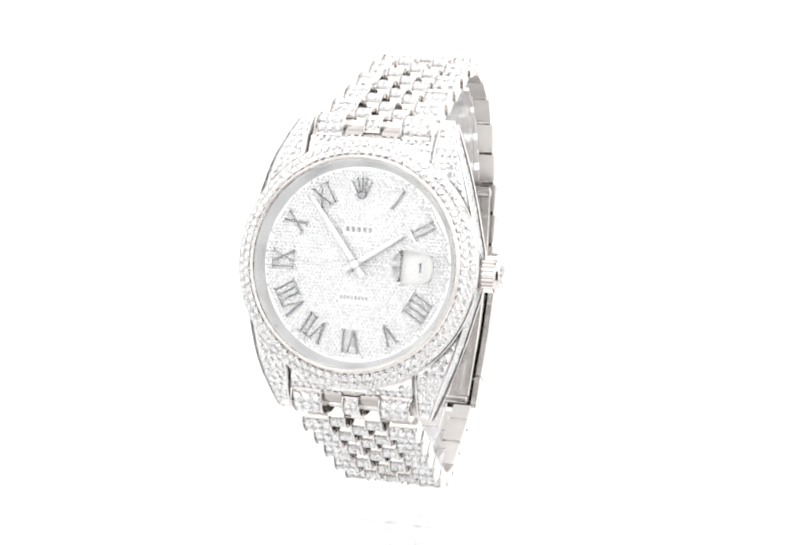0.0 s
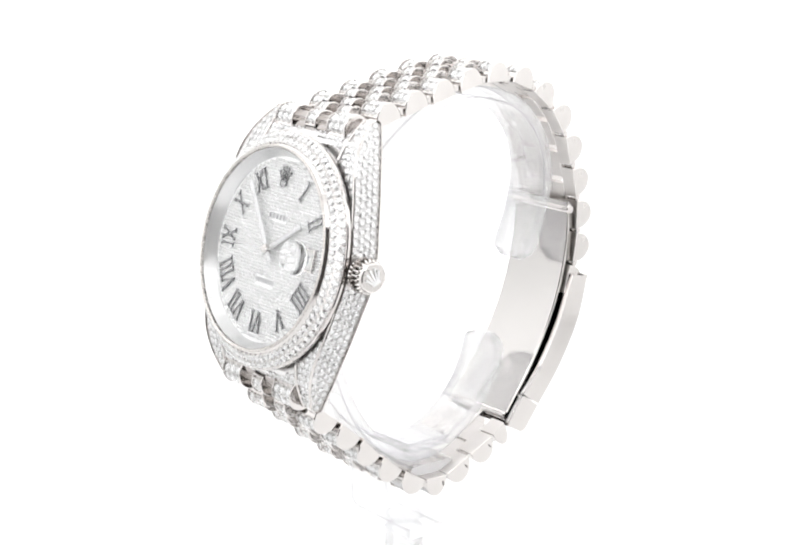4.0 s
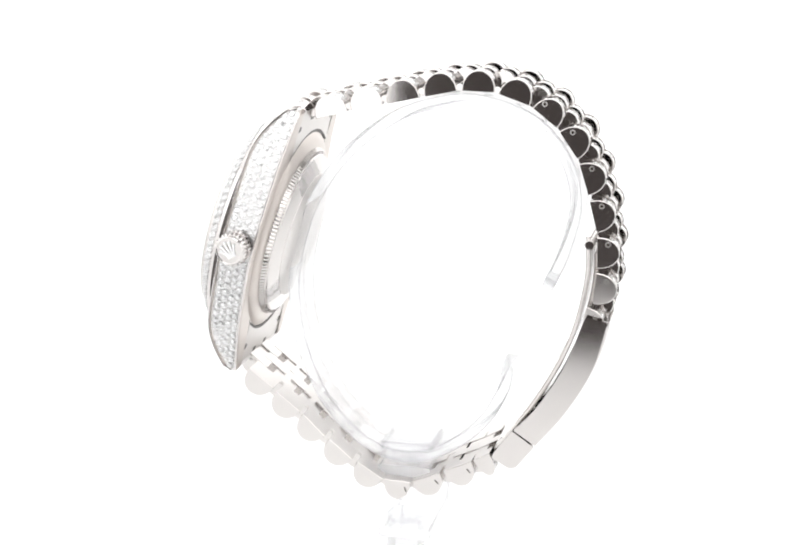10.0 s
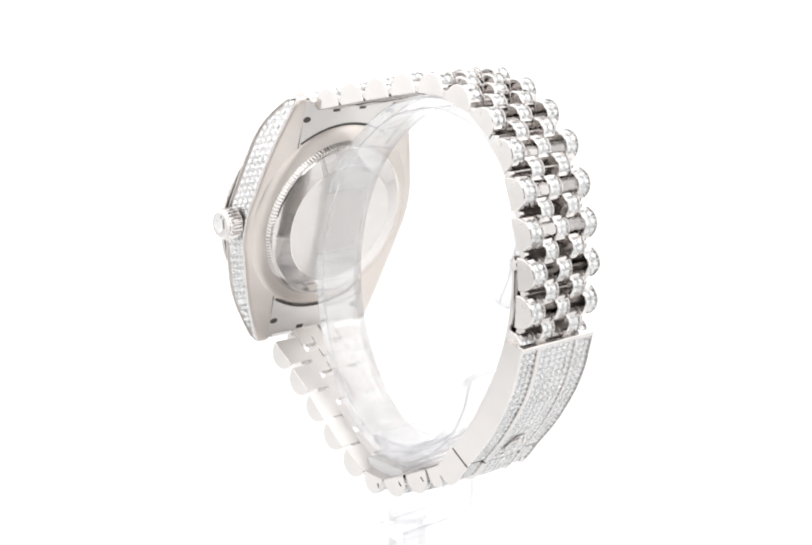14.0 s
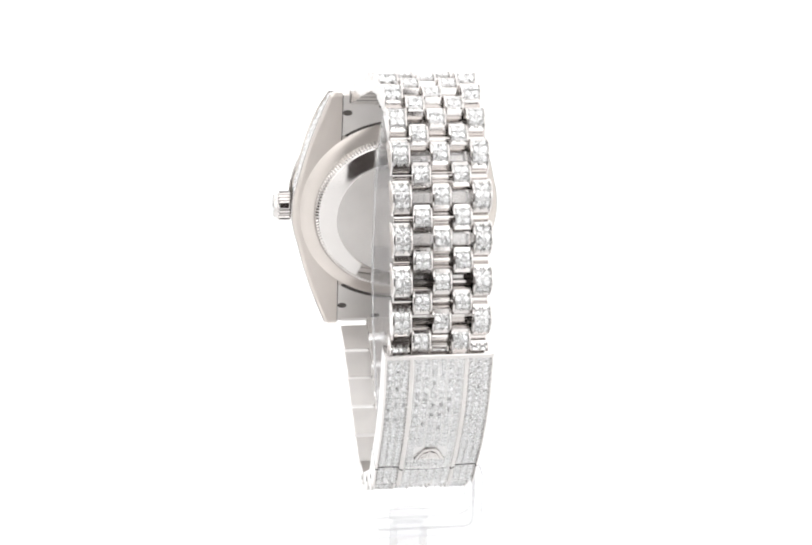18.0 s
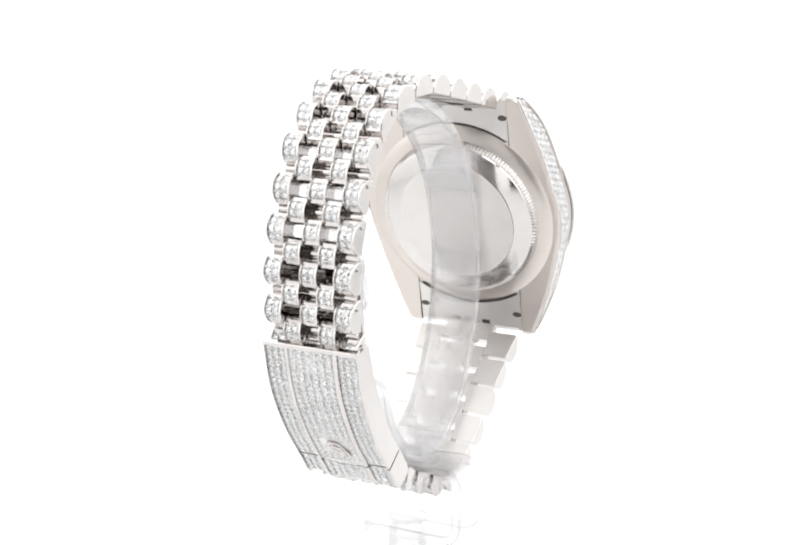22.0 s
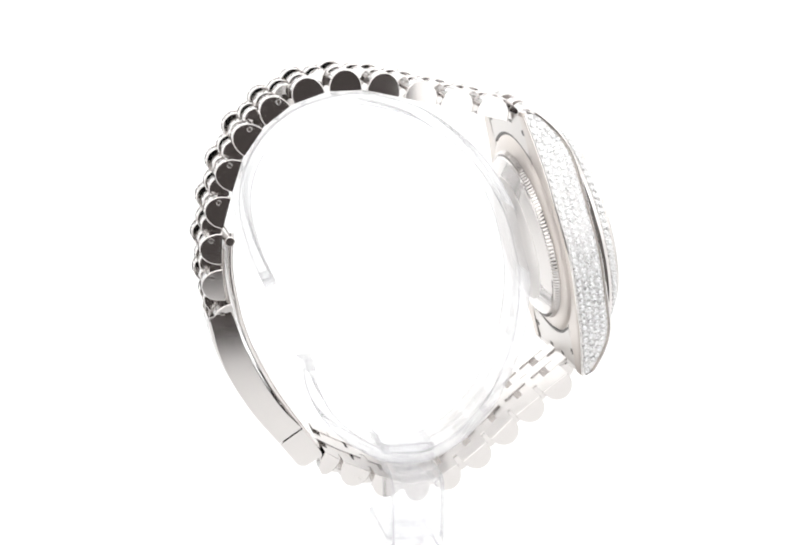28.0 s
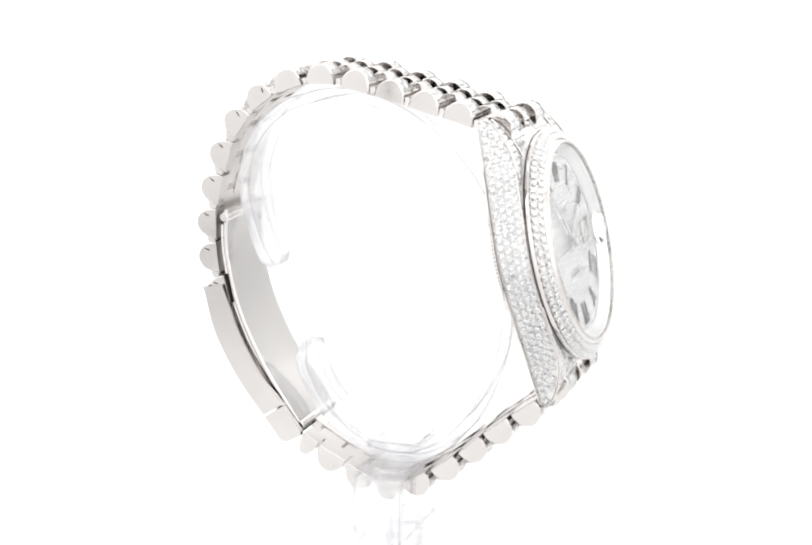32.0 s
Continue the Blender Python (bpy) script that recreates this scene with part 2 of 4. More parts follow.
# ---- setting: light tent with an opening towards the camera ----
FX, FY0, FY1, FZ = 0.19, -0.150, 0.22, 0.46


def sweep_floor():
    rows = [(FY0 - 0.025, 0.0), (FY0, 0.0), (-0.05, 0.0), (0.05, 0.0)]
    rows += [(0.09 + 0.10 * math.sin(a), 0.10 - 0.10 * math.cos(a)) for a in [math.pi / 2 * i / 14 for i in range(15)]]
    rings = []
    for y, z in rows:
        rings.append([(-FX / K, y / K, z / K), (FX / K, y / K, z / K)])
    top = loft(rings, closed=False, caps=False)
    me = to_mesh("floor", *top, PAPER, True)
    ob = tagged(new("floor", me), "seamless white sweep under the display stand, added glow towards its top", "floor", kind="structure")
    md = ob.modifiers.new("thickness", "SOLIDIFY")
    md.thickness, md.offset = 0.002, -1
    return ob


def panel(name, x0, x1, y0, y1, z0, z1, mat, label):
    me = to_mesh(name, *box(x0 / K, x1 / K, y0 / K, y1 / K, z0 / K, z1 / K), mat)
    return tagged(new(name, me), label, "tent wall", kind="structure")


sweep_floor()
panel("wall_left", -FX - 0.012, -FX - 0.002, FY0, FY1, 0.0, FZ, FABRIC, "unseen glowing white fabric side wall of a light tent")
panel("wall_right", FX + 0.002, FX + 0.012, FY0, FY1, 0.0, FZ, FABRIC, "unseen glowing white fabric side wall of a light tent")
panel("ceiling", -FX - 0.002, FX + 0.002, FY0, FY1, FZ + 0.002, FZ + 0.012, ROOF, "unseen glowing white fabric roof of a light tent")
panel("wall_back", -FX - 0.002, FX + 0.002, 0.193, 0.203, 0.0, FZ, BACK_GLOW, "unseen glowing white sheet back wall of a light tent")
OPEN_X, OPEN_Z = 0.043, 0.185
panel("wall_front_a", -FX - 0.002, -OPEN_X, FY0 - 0.012, FY0 - 0.002, 0.0, FZ, FLAP, "unseen glowing white fabric front flap of a light tent")
panel("wall_front_b", OPEN_X, FX + 0.002, FY0 - 0.012, FY0 - 0.002, 0.0, FZ, FLAP, "unseen glowing white fabric front flap of a light tent")
panel("wall_front_c", -OPEN_X + 0.001, OPEN_X - 0.001, FY0 - 0.012, FY0 - 0.002, OPEN_Z, FZ, FLAP, "unseen glowing white fabric front flap of a light tent above the opening")

# ---- the watch ----
watch = tagged(new("wrist_watch"), "white gold wrist watch covered with pave diamonds on an acrylic stand", "watch")
UP = EYE_UP
TILT = radians(14.7)
E_T = Vector((0, math.sin(TILT), math.cos(TILT)))
E_N = Vector((0, -math.cos(TILT), math.sin(TILT)))
O = Vector((0, -31.56, -64.47 + UP))
CASE = Matrix(((1, 0, 0, 0), (0, E_T.y, E_N.y, O.y * K), (0, E_T.z, E_N.z, O.z * K), (0, 0, 0, 1)))

# case: lofted along the 6-12 line, with the gaps between the lugs left open
TIP = 26.2
GAP_U, GAP_T = 11.5, 16.8


def outer_u(t):
    t = abs(t)
    if t < 6.43:
        return math.sqrt(21.2 ** 2 - t * t)
    f = (t - 6.43) / (TIP - 6.43)
    return 20.2 - 6.3 * f + 0.5 * math.sin(math.pi * min(1.0, f))


def front_n(t):
    a = max(0.0, abs(t) - 15.0) / 11.2
    return -1.15 - 4.7 * a ** 2.1


def back_n(t):
    a = max(0.0, abs(t) - 16) / 10
    return -7.55 - 0.5 * a


def case_body():
    shapes = []
    ts_mid = [GAP_T * i / 20 for i in range(-20, 21)]
    ts_lug = [GAP_T + (TIP - GAP_T) * i / 14 for i in range(15)]

    def section(t, side, inner):
        o, nf, nb = outer_u(t), front_n(t), back_n(t)
        e = 0.28
        if abs(t) > TIP - 0.5:
            sh = (abs(t) - TIP + 0.5) * 0.9
            nf, nb, o = nf - sh * 1.2, nb + sh * 0.9, o - sh * 0.5
        pts = [(inner, nb), (o - 0.75, nb), (o - 0.12, nb + 0.14), (o, nb + 0.38), (o - 0.6, nb + 0.5), (o - 0.6, nf - 0.5), (o, nf - e - 0.05), (o - e, nf), (o - e - 0.2, nf - 0.5), (inner, nf - 0.5)]
        return [(side * x, t, z) for x, z in pts]
    for side in (1, -1):
        shapes.append(loft([section(t, side, 0.0) for t in ts_mid]))
        for s2 in (1, -1):
            shapes.append(loft([section(s2 * t, side, GAP_U) for t in ts_lug]))
    return merge(*shapes)


case = part("case", satin_side(to_mesh("case", *case_body(), POLISHED, True, True), 2, -1, 0.8, BACKSATIN), watch, CASE, "polished white gold case set with diamonds")


def lug_trim():
    """Polished wire along the front edge of each flank."""
    for side in (1, -1):
        rings = []
        for i in range(61):
            t = -TIP + 0.4 + (2 * TIP - 0.8) * i / 60
            u, n = outer_u(t) - 0.12, front_n(t) - 0.02
            rings.append([(side * (u + 0.14 * math.cos(a)), t, n + 0.14 * math.sin(a)) for a in [math.pi / 4 * k for k in range(8)]])
        part("edge_trim", to_mesh("edge_trim", *loft(rings), POLISHED, True), case, None, "polished metal edge")
        rings = []
        for i in range(61):
            t = -TIP + 0.4 + (2 * TIP - 0.8) * i / 60
            u, n = outer_u(t) + 0.0, back_n(t) + 0.36
            rings.append([(side * (u + 0.13 * math.cos(a)), t, n + 0.13 * math.sin(a)) for a in [math.pi / 4 * k for k in range(8)]])
        part("edge_trim", to_mesh("edge_trim", *loft(rings), POLISHED, True), case, None, "polished metal edge")


lug_trim()
for side in (1, -1):
    for s2 in (1, -1):
        rings = []
        for i in range(15):
            t = 18.2 + 7.6 * i / 14
            rings.append([(side * (GAP_U + 0.25 + 0.24 * math.cos(a)), s2 * t, front_n(t) - 0.15 + 0.24 * math.sin(a)) for a in [math.pi / 4 * k for k in range(8)]])
        part("edge_trim", to_mesh("edge_trim", *loft(rings), POLISHED, True), case, None, "polished metal edge of the lug")


def flank_beds():
    for side in (1, -1):
        rings = []
        for i in range(61):
            t = -TIP + 0.6 + (2 * TIP - 1.2) * i / 60
            lo, hi = back_n(t) + 0.45, front_n(t) - 0.2
            o = outer_u(t)
            rings.append([(side * (o - 0.9), t, lo), (side * (o - 0.5), t, lo), (side * (o - 0.5), t, max(hi, lo + 0.1)), (side * (o - 0.9), t, max(hi, lo + 0.1))])
        part("flank", to_mesh("flank", *loft(rings), SEAT, True), case, None, "pave setting along the flank")
        for s2 in (1, -1):
            rings = []
            for i in range(21):
                t = 8.0 + (TIP - 0.7 - 8.0) * i / 20
                inn = max(GAP_U + 0.15, math.sqrt(max(0.0, 20.7 ** 2 - t * t)))
                o = outer_u(t) - 0.45
                n = front_n(t) - 0.38
                inn = min(inn, o - 0.05)
                rings.append([(side * inn, s2 * t, n), (side * o, s2 * t, n), (side * o, s2 * t, n - 0.4), (side * inn, s2 * t, n - 0.4)])
            part("lug_face", to_mesh("lug_face", *loft(rings), SEAT, True), case, None, "pave setting on the lug")


flank_beds()


def case_stones():
    poses, spots = [], []
    for side in (1, -1):
        t = -TIP + 1.0
        while t < TIP - 0.8:
            lo, hi = back_n(t) + 0.68, front_n(t) - 0.55
            if hi - lo > 1.0:
                rows = max(1, min(4, round((hi - lo) / 1.3)))
                step = (hi - lo) / rows
                du = (outer_u(t + 0.1) - outer_u(t - 0.1)) / 0.2
                for k in range(rows):
                    n = lo + step * (k + 0.5)
                    tt = t + (0.0, 0.69, 0.03, 0.72)[k]
                    if side == 1 and math.hypot(tt, n + 4.1) < 3.5:
                        continue
                    r = min(0.66, step * 0.5)
                    poses.append(stone_pose((side * (outer_u(tt) - 0.5), tt, n), (side, -du, 0.0), r))
                    spots.append(((side * (outer_u(tt) - 0.48), tt, n), (side, -du, 0.0), (0, 1, 0), r))
            t += 1.4
    single_stones(poses, case)
    grains(spots, case)
    front = []
    for side in (1, -1):
        for s2 in (1, -1):
            t = 8.6
            r = 0
            while t < TIP - 0.6:
                u = outer_u(t) - 0.95 - (0.3 if r % 2 else 0.0)
                while u > GAP_U + 0.5:
                    if math.hypot(u, t) > 21.75:
                        slope = (front_n(t + 0.1) - front_n(t - 0.1)) / 0.2
                        front.append(stone_pose((side * u, s2 * t, front_n(t) - 0.38), (0.05 * side, -slope * s2, 1.0), 0.62))
                    u -= 1.28
                t += 1.14
                r += 1
    joined_stones("lug_pave", front, case)


case_stones()

part("case_middle", to_mesh("case_middle", *lathe([(19.0, -1.05), (20.75, -1.05), (20.75, -4.6), (20.3, -6.5), (19.0, -6.5)], 128, True), SEAT, True), case, None, "round case middle below the bezel")

# bezel
bezel_profile = [(18.0, 1.2), (18.05, 2.35), (18.35, 2.62), (18.75, 2.0), (18.9, 1.75), (20.2, 0.95), (21.15, 0.0), (21.4, -0.1), (21.5, -0.2), (21.45, -0.7), (20.9, -0.95), (18.4, -1.1)]
bezel = part("bezel", to_mesh("bezel", *lathe(bezel_profile, 160, True), POLISHED, True), watch, CASE, "diamond set bezel ring")
part("rim", to_mesh("rim", *lathe([(17.9, 2.0), (18.0, 2.45), (18.28, 2.66), (18.55, 2.48), (18.55, 2.0)], 160, True), BRUSHED, True), bezel, None, "polished inner rim")
part("rim", to_mesh("rim", *lathe([(21.2, -0.72), (21.25, -0.12), (21.42, -0.05), (21.55, -0.22), (21.52, -0.7)], 160, True), POLISHED, True), bezel, None, "polished outer rim")
part("groove", to_mesh("groove", *lathe([(20.7, -1.2), (20.7, -0.75), (21.28, -0.75), (21.28, -1.2)], 128, True), HOLE, True), bezel, None, "dark joint under the bezel")
poses, spots = [], []
for cnt, r, n, rad in ((84, 19.5, 1.35, 0.7), (90, 20.66, 0.5, 0.68)):
    for i in range(cnt):
        a = 2 * math.pi * (i + (0.5 if cnt == 90 else 0)) / cnt
        lean = 0.55 if cnt == 84 else 0.66
        way = (lean * math.cos(a), lean * math.sin(a), 0.83 if cnt == 84 else 0.75)
        poses.append(stone_pose((r * math.cos(a), r * math.sin(a), n), way, rad))
        spots.append(((r * math.cos(a), r * math.sin(a), n), way, (-math.sin(a), math.cos(a), 0), rad))
single_stones(poses, bezel)
grains(spots, bezel)

# rehaut and dial
part("inner_ring", to_mesh("inner_ring", *lathe([(16.75, -0.3), (16.75, 0.05), (17.85, 1.95), (18.0, 1.95), (18.0, -0.3)], 160, True), WHITEMETAL, True), watch, CASE, "satin metal ring sloping from crystal to dial")
dial = part("dial", to_mesh("dial", *merge(prism([(17.2 * math.cos(i * math.pi / 60), 17.2 * math.sin(i * math.pi / 60)) for i in range(120)], -1.0, -0.22)), WHITEMETAL), watch, CASE, "dial paved with small diamonds")
DATE = (10.7, 0.2)
poses = []
pitch = 0.68
for j in range(-29, 30):
    for i in range(-26, 27):
        x, y = (i + (0.5 if j % 2 else 0)) * pitch, j * pitch * 0.866
        if math.hypot(x, y) > 16.4 or (abs(x - DATE[0]) < 2.5 and abs(y - DATE[1]) < 2.1):
            continue
        if (abs(x) < 2.8 and abs(y - 6.0) < 0.8) or (abs(x) < 2.75 and abs(y + 5.75) < 0.75):
            continue
        poses.append(stone_pose((x + SPIN.uniform(-0.05, 0.05), y + SPIN.uniform(-0.05, 0.05), -0.22), (0, 0, 1), SPIN.uniform(0.3, 0.35), 0.22))
joined_stones("dial_pave", poses, dial, None, "tiny diamonds covering the dial", None, SMALL_DIAMOND)


def bar(x0, y0, x1, y1, w, z0, z1):
    dx, dy = x1 - x0, y1 - y0
    l = math.hypot(dx, dy)
    nx, ny = -dy / l * w / 2, dx / l * w / 2
    return prism([(x0 - nx, y0 - ny), (x1 - nx, y1 - ny), (x1 + nx, y1 + ny), (x0 + nx, y0 + ny)], z0, z1)


def numeral(text):
    """Serifed Roman numeral, centred, 3.4 high."""
    wide = {"I": 1.0, "V": 2.3, "X": 2.3}
    total = sum(wide[c] for c in text)
    x, h, shapes = -total / 2, 1.7, []
    za, zb = -0.05, 0.2
    for c in text:
        w = wide[c]
        m = x + w / 2
        if c == "I":
            shapes.append(bar(m, -h, m, h, 0.25, za, zb))
            shapes += [bar(m - 0.46, s * h, m + 0.46, s * h, 0.12, za, zb + 0.01) for s in (1, -1)]
        else:
            a, b = x + 0.35, x + w - 0.35
            if c == "V":
                shapes += [bar(a, h, m, -h, 0.34, za, zb), bar(b, h, m, -h, 0.15, za, zb + 0.015)]
                shapes += [bar(q - 0.42, h, q + 0.42, h, 0.12, za, zb + 0.01) for q in (a, b)]
            else:
                shapes += [bar(a, h, b, -h, 0.34, za, zb), bar(b, h, a, -h, 0.15, za, zb + 0.015)]
                shapes += [bar(q - 0.42, s * h, q + 0.42, s * h, 0.12, za, zb + 0.01) for q in (a, b) for s in (1, -1)]
        x += w
    return merge(*shapes)


for hour, text in ((1, "I"), (2, "II"), (4, "IIII"), (5, "V"), (6, "VI"), (7, "VII"), (8, "VIII"), (9, "IX"), (10, "X"), (11, "XI")):
    a = math.pi / 2 - hour * math.pi / 6
    m = place(13.25 * math.cos(a), 13.25 * math.sin(a), 0) @ Matrix.Rotation(a - math.pi / 2, 4, "Z") @ Matrix.Diagonal((1.1, 1.1, 1, 1))
    part("numeral", to_mesh("numeral", *numeral(text), DARKMETAL), dial, m, "dark polished Roman numeral")
# plain fan-shaped mark at twelve: five rays with round ends over an oval ring
def ball_end(x, y, r):
    return prism([(x + r * math.cos(math.pi * q / 6), y + r * math.sin(math.pi * q / 6)) for q in range(12)], -0.05, 0.22)


fan = []
for i in range(-2, 3):
    tip = (0.86 * i, 15.0 - 0.22 * i * i)
    fan += [bar(0.34 * i, 12.35, *tip, 0.16, -0.05, 0.2 + 0.004 * i), ball_end(*tip, 0.17)]
oval = [(math.cos(2 * math.pi * q / 24), math.sin(2 * math.pi * q / 24)) for q in range(24)]
fan.append(loft([[(1.0 * c, 12.0 + 0.72 * d, z) for c, d in oval] for z in (-0.05, 0.23)], caps=False))
rim_o, rim_i = [(1.0 * c, 12.0 + 0.72 * d, 0.23) for c, d in oval], [(0.68 * c, 11.97 + 0.45 * d, 0.23) for c, d in oval]
fan.append((rim_o + rim_i, [(q, (q + 1) % 24, 24 + (q + 1) % 24, 24 + q) for q in range(24)]))
part("twelve_mark", to_mesh("twelve_mark", *merge(*fan), DARKMETAL), dial, None, "dark polished fan-shaped mark")
for y, h, w, count in ((6.0, 0.44, 2.55, 5), (-5.75, 0.34, 2.6, 8)):
    part("name_plate", to_mesh("name_plate", *box(-w - 0.12, w + 0.12, y - h - 0.12, y + h + 0.12, -0.25, -0.06, 0.05), HANDMETAL), dial, None, "smooth silvered plate")
    step = 2 * w / count
    marks = [box(-w + step * (q + 0.24), -w + step * (q + 0.76), y - h, y + h, -0.07, -0.03) for q in range(count)]
    part("print", to_mesh("print", *merge(*marks), PRINT), dial, None, "row of small plain grey bars")
# date window
x, y = DATE
fr = merge(box(x - 2.5, x - 2.15, y - 2.05, y + 2.05, -0.25, 0.3), box(x + 2.15, x + 2.5, y - 2.05, y + 2.05, -0.25, 0.3),
           box(x - 2.15, x + 2.15, y + 1.75, y + 2.05, -0.25, 0.3), box(x - 2.15, x + 2.15, y - 2.05, y - 1.75, -0.25, 0.3))
date = part("date_window", to_mesh("date_window", *fr, POLISHED), dial, None, "polished frame of the date window")
part("date_disc", to_mesh("date_disc", *box(x - 2.15, x + 2.15, y - 1.75, y + 1.75, -0.3, -0.12), DATEWHITE), dial, None, "white date disc")
part("date_number", to_mesh("date_number", *merge(bar(x + 0.5, y - 0.7, x + 0.5, y + 0.7, 0.2, -0.12, -0.09), bar(x + 0.48, y + 0.67, x + 0.2, y + 0.42, 0.14, -0.12, -0.085)), BLUEBLACK), dial, None, "dark blue number")


def hand(name, angle, length, w0, w1, tail, z, mat, label):
    o = [(-w0 / 2, -tail), (w0 / 2, -tail), (w0 / 2, 0), (w0 / 2, length * 0.55), (w1 / 2, length * 0.97), (0, length), (-w1 / 2, length * 0.97), (-w0 / 2, length * 0.55), (-w0 / 2, 0)]
    top = [(px * 0.5, py * 0.97, z + 0.22) for px, py in o]
    v, f = loft([[(px, py, z) for px, py in o], [(px, py, z + 0.1) for px, py in o], top])
    part(name, to_mesh(name, v, f, mat), dial, Matrix.Rotation(angle, 4, "Z"), label)


hand("minute_hand", math.atan2(8.87, 11.3), 14.3, 0.95, 0.7, 2.6, 0.95, HANDMETAL, "silver baton minute pointer")
hand("hour_hand", -math.atan2(8.1, 5.4), 9.8, 1.05, 0.8, 2.2, 0.6, HANDMETAL, "silver baton hour pointer")
hand("second_hand", radians(93), 14.0, 0.2, 0.16, 4.0, 1.3, HANDMETAL, "thin silver seconds pointer")
part("hub", to_mesh("hub", *lathe([(0.0, 1.75), (0.6, 1.7), (0.85, 1.5), (0.85, 0.5)], 24), POLISHED, True), dial, None, "polished centre cap")

# crystal with magnifier over the date
crystal = part("crystal", to_mesh("crystal", *lathe([(0.0, 1.75), (17.95, 1.75), (17.95, 2.45), (17.7, 2.62), (0.0, 2.62)], 128), SAPPHIRE, True), watch, CASE, "clear sapphire crystal")
crystal.visible_shadow = False


def lens():
    rings = []
    for k in range(9):
        a = math.pi / 2 * k / 8
        s, z = math.cos(a), 2.66 + 1.2 * math.sin(a) ** 0.8
        s = max(s, 0.02)
        ring = []
        for i in range(40):
            q = 2 * math.pi * i / 40
            c, d = math.cos(q), math.sin(q)
            ring.append((DATE[0] + 3.7 * s * math.copysign(abs(c) ** 0.75, c), DATE[1] + 3.0 * s * math.copysign(abs(d) ** 0.75, d), z))
        rings.append(ring)
    return loft(rings)


mag = part("magnifier", to_mesh("magnifier", *lens(), LENS, True), crystal, None, "small oval magnifying lens over the date")
mag.visible_shadow = False

# case back
back = [(18.85, -7.6), (18.85, -8.2), (18.6, -8.42), (17.6, -8.85), (16.25, -9.3), (16.1, -9.32), (15.98, -9.4), (15.72, -9.98), (15.5, -10.2), (14.9, -10.34)]
case_back = part("case_back", to_mesh("case_back", *lathe(back, 160), BACKSATIN, True), watch, CASE @ place(0, 0, 0.75) @ Matrix.Diagonal((1.045, 1.045, 1, 1)), "brushed screw-down case back")
part("groove", to_mesh("groove", *lathe([(18.92, -8.0), (18.92, -8.16), (19.1, -8.16), (19.1, -8.0)], 128, True), HOLE, True), case_back, None, "dark joint round the case back")
part("disc", to_mesh("disc", *lathe([(15.3, -10.2), (15.0, -10.5), (12.1, -11.5), (11.8, -11.55), (0.0, -11.6)], 128), POLISHED, True), case_back, None, "polished domed disc")
part("matt_disc", to_mesh("matt_disc", *lathe([(11.85, -11.45), (11.75, -11.62), (0.0, -11.85)], 96), SATIN, True), case_back, None, "frosted centre disc")
teeth = []
N_TEETH = 150
for i in range(N_TEETH):
    a0, a1 = [2 * math.pi * (i + q) / N_TEETH for q in (0.0, 0.72)]
    teeth.append(loft([[(r * math.cos(a), r * math.sin(a), z) for r, a, z in ((16.15, a0, -9.3), (16.1, (a0 + a1) / 2, -9.55), (16.15, a1, -9.3))],
                       [(r * math.cos(a), r * math.sin(a), z) for r, a, z in ((15.75, a0, -10.15), (15.72, (a0 + a1) / 2, -10.32), (15.75, a1, -10.15))],
                       [(r * math.cos(a), r * math.sin(a), z) for r, a, z in ((15.0, a0, -10.3), (15.0, (a0 + a1) / 2, -10.38), (15.0, a1, -10.3))]]))
part("fluting", to_mesh("fluting", *merge(*teeth), POLISHED), case_back, None, "fine polished fluting", "stuff")

# winding crown
CROWN = CASE @ place(21.4, 0.1, -4.1) @ Matrix.Rotation(math.pi / 2, 4, "Y")


def crown_body():
    rings = []
    for z, r, d in ((0.0, 2.9, 0.0), (0.15, 3.1, 0.0), (0.3, 3.15, 0.42), (2.2, 3.15, 0.42), (2.5, 3.0, 0.2), (2.75, 2.7, 0.0)):
        rings.append([((r - (d if i % 4 >= 2 else 0)) * math.cos(2 * math.pi * i / 96), (r - (d if i % 4 >= 2 else 0)) * math.sin(2 * math.pi * i / 96), z) for i in range(96)])
    return loft(rings)


crown = part("winding_crown", to_mesh("winding_crown", *crown_body(), POLISHED, False), watch, CROWN, "fluted polished winding knob")
part("cap", to_mesh("cap", *lathe([(2.72, 2.6), (2.68, 3.0), (2.58, 3.25), (2.42, 3.36), (2.3, 3.3)], 48), POLISHED, True), crown, None, "rounded polished rim of the end cap")
part("cap_disc", to_mesh("cap_disc", *lathe([(2.4, 2.9), (2.34, 3.28), (0.0, 3.34)], 48), POLISHED, True), crown, None, "flat mirror-polished disc of the end cap")
emblem = []
for i in range(-2, 3):
    way = radians(135 + 21 * i)
    reach = 2.6 - 0.13 * i * i
    x0, y0 = 0.62 + 0.3 * i * math.cos(radians(225)), -0.7 - 0.3 * i * math.sin(radians(45))
    x1, y1 = 0.62 + reach * math.cos(way), -0.7 + reach * math.sin(way)
    emblem += [bar(x0, y0, x1, y1, 0.33, 3.2, 3.56), prism([(x1 + 0.24 * math.cos(q * math.pi / 4), y1 + 0.24 * math.sin(q * math.pi / 4)) for q in range(8)], 3.2, 3.6)]
emblem.append(bar(0.1, -1.35, 1.25, -0.2, 0.5, 3.2, 3.6))
part("emblem", to_mesh("emblem", *merge(*emblem), WHITEMETAL), crown, None, "raised bright plain fan emblem")
part("stem_collar", to_mesh("stem_collar", *lathe([(2.5, -1.9), (2.5, 0.1), (0.0, 0.1)], 32), HOLE, True), crown, None, "dark gap ring")

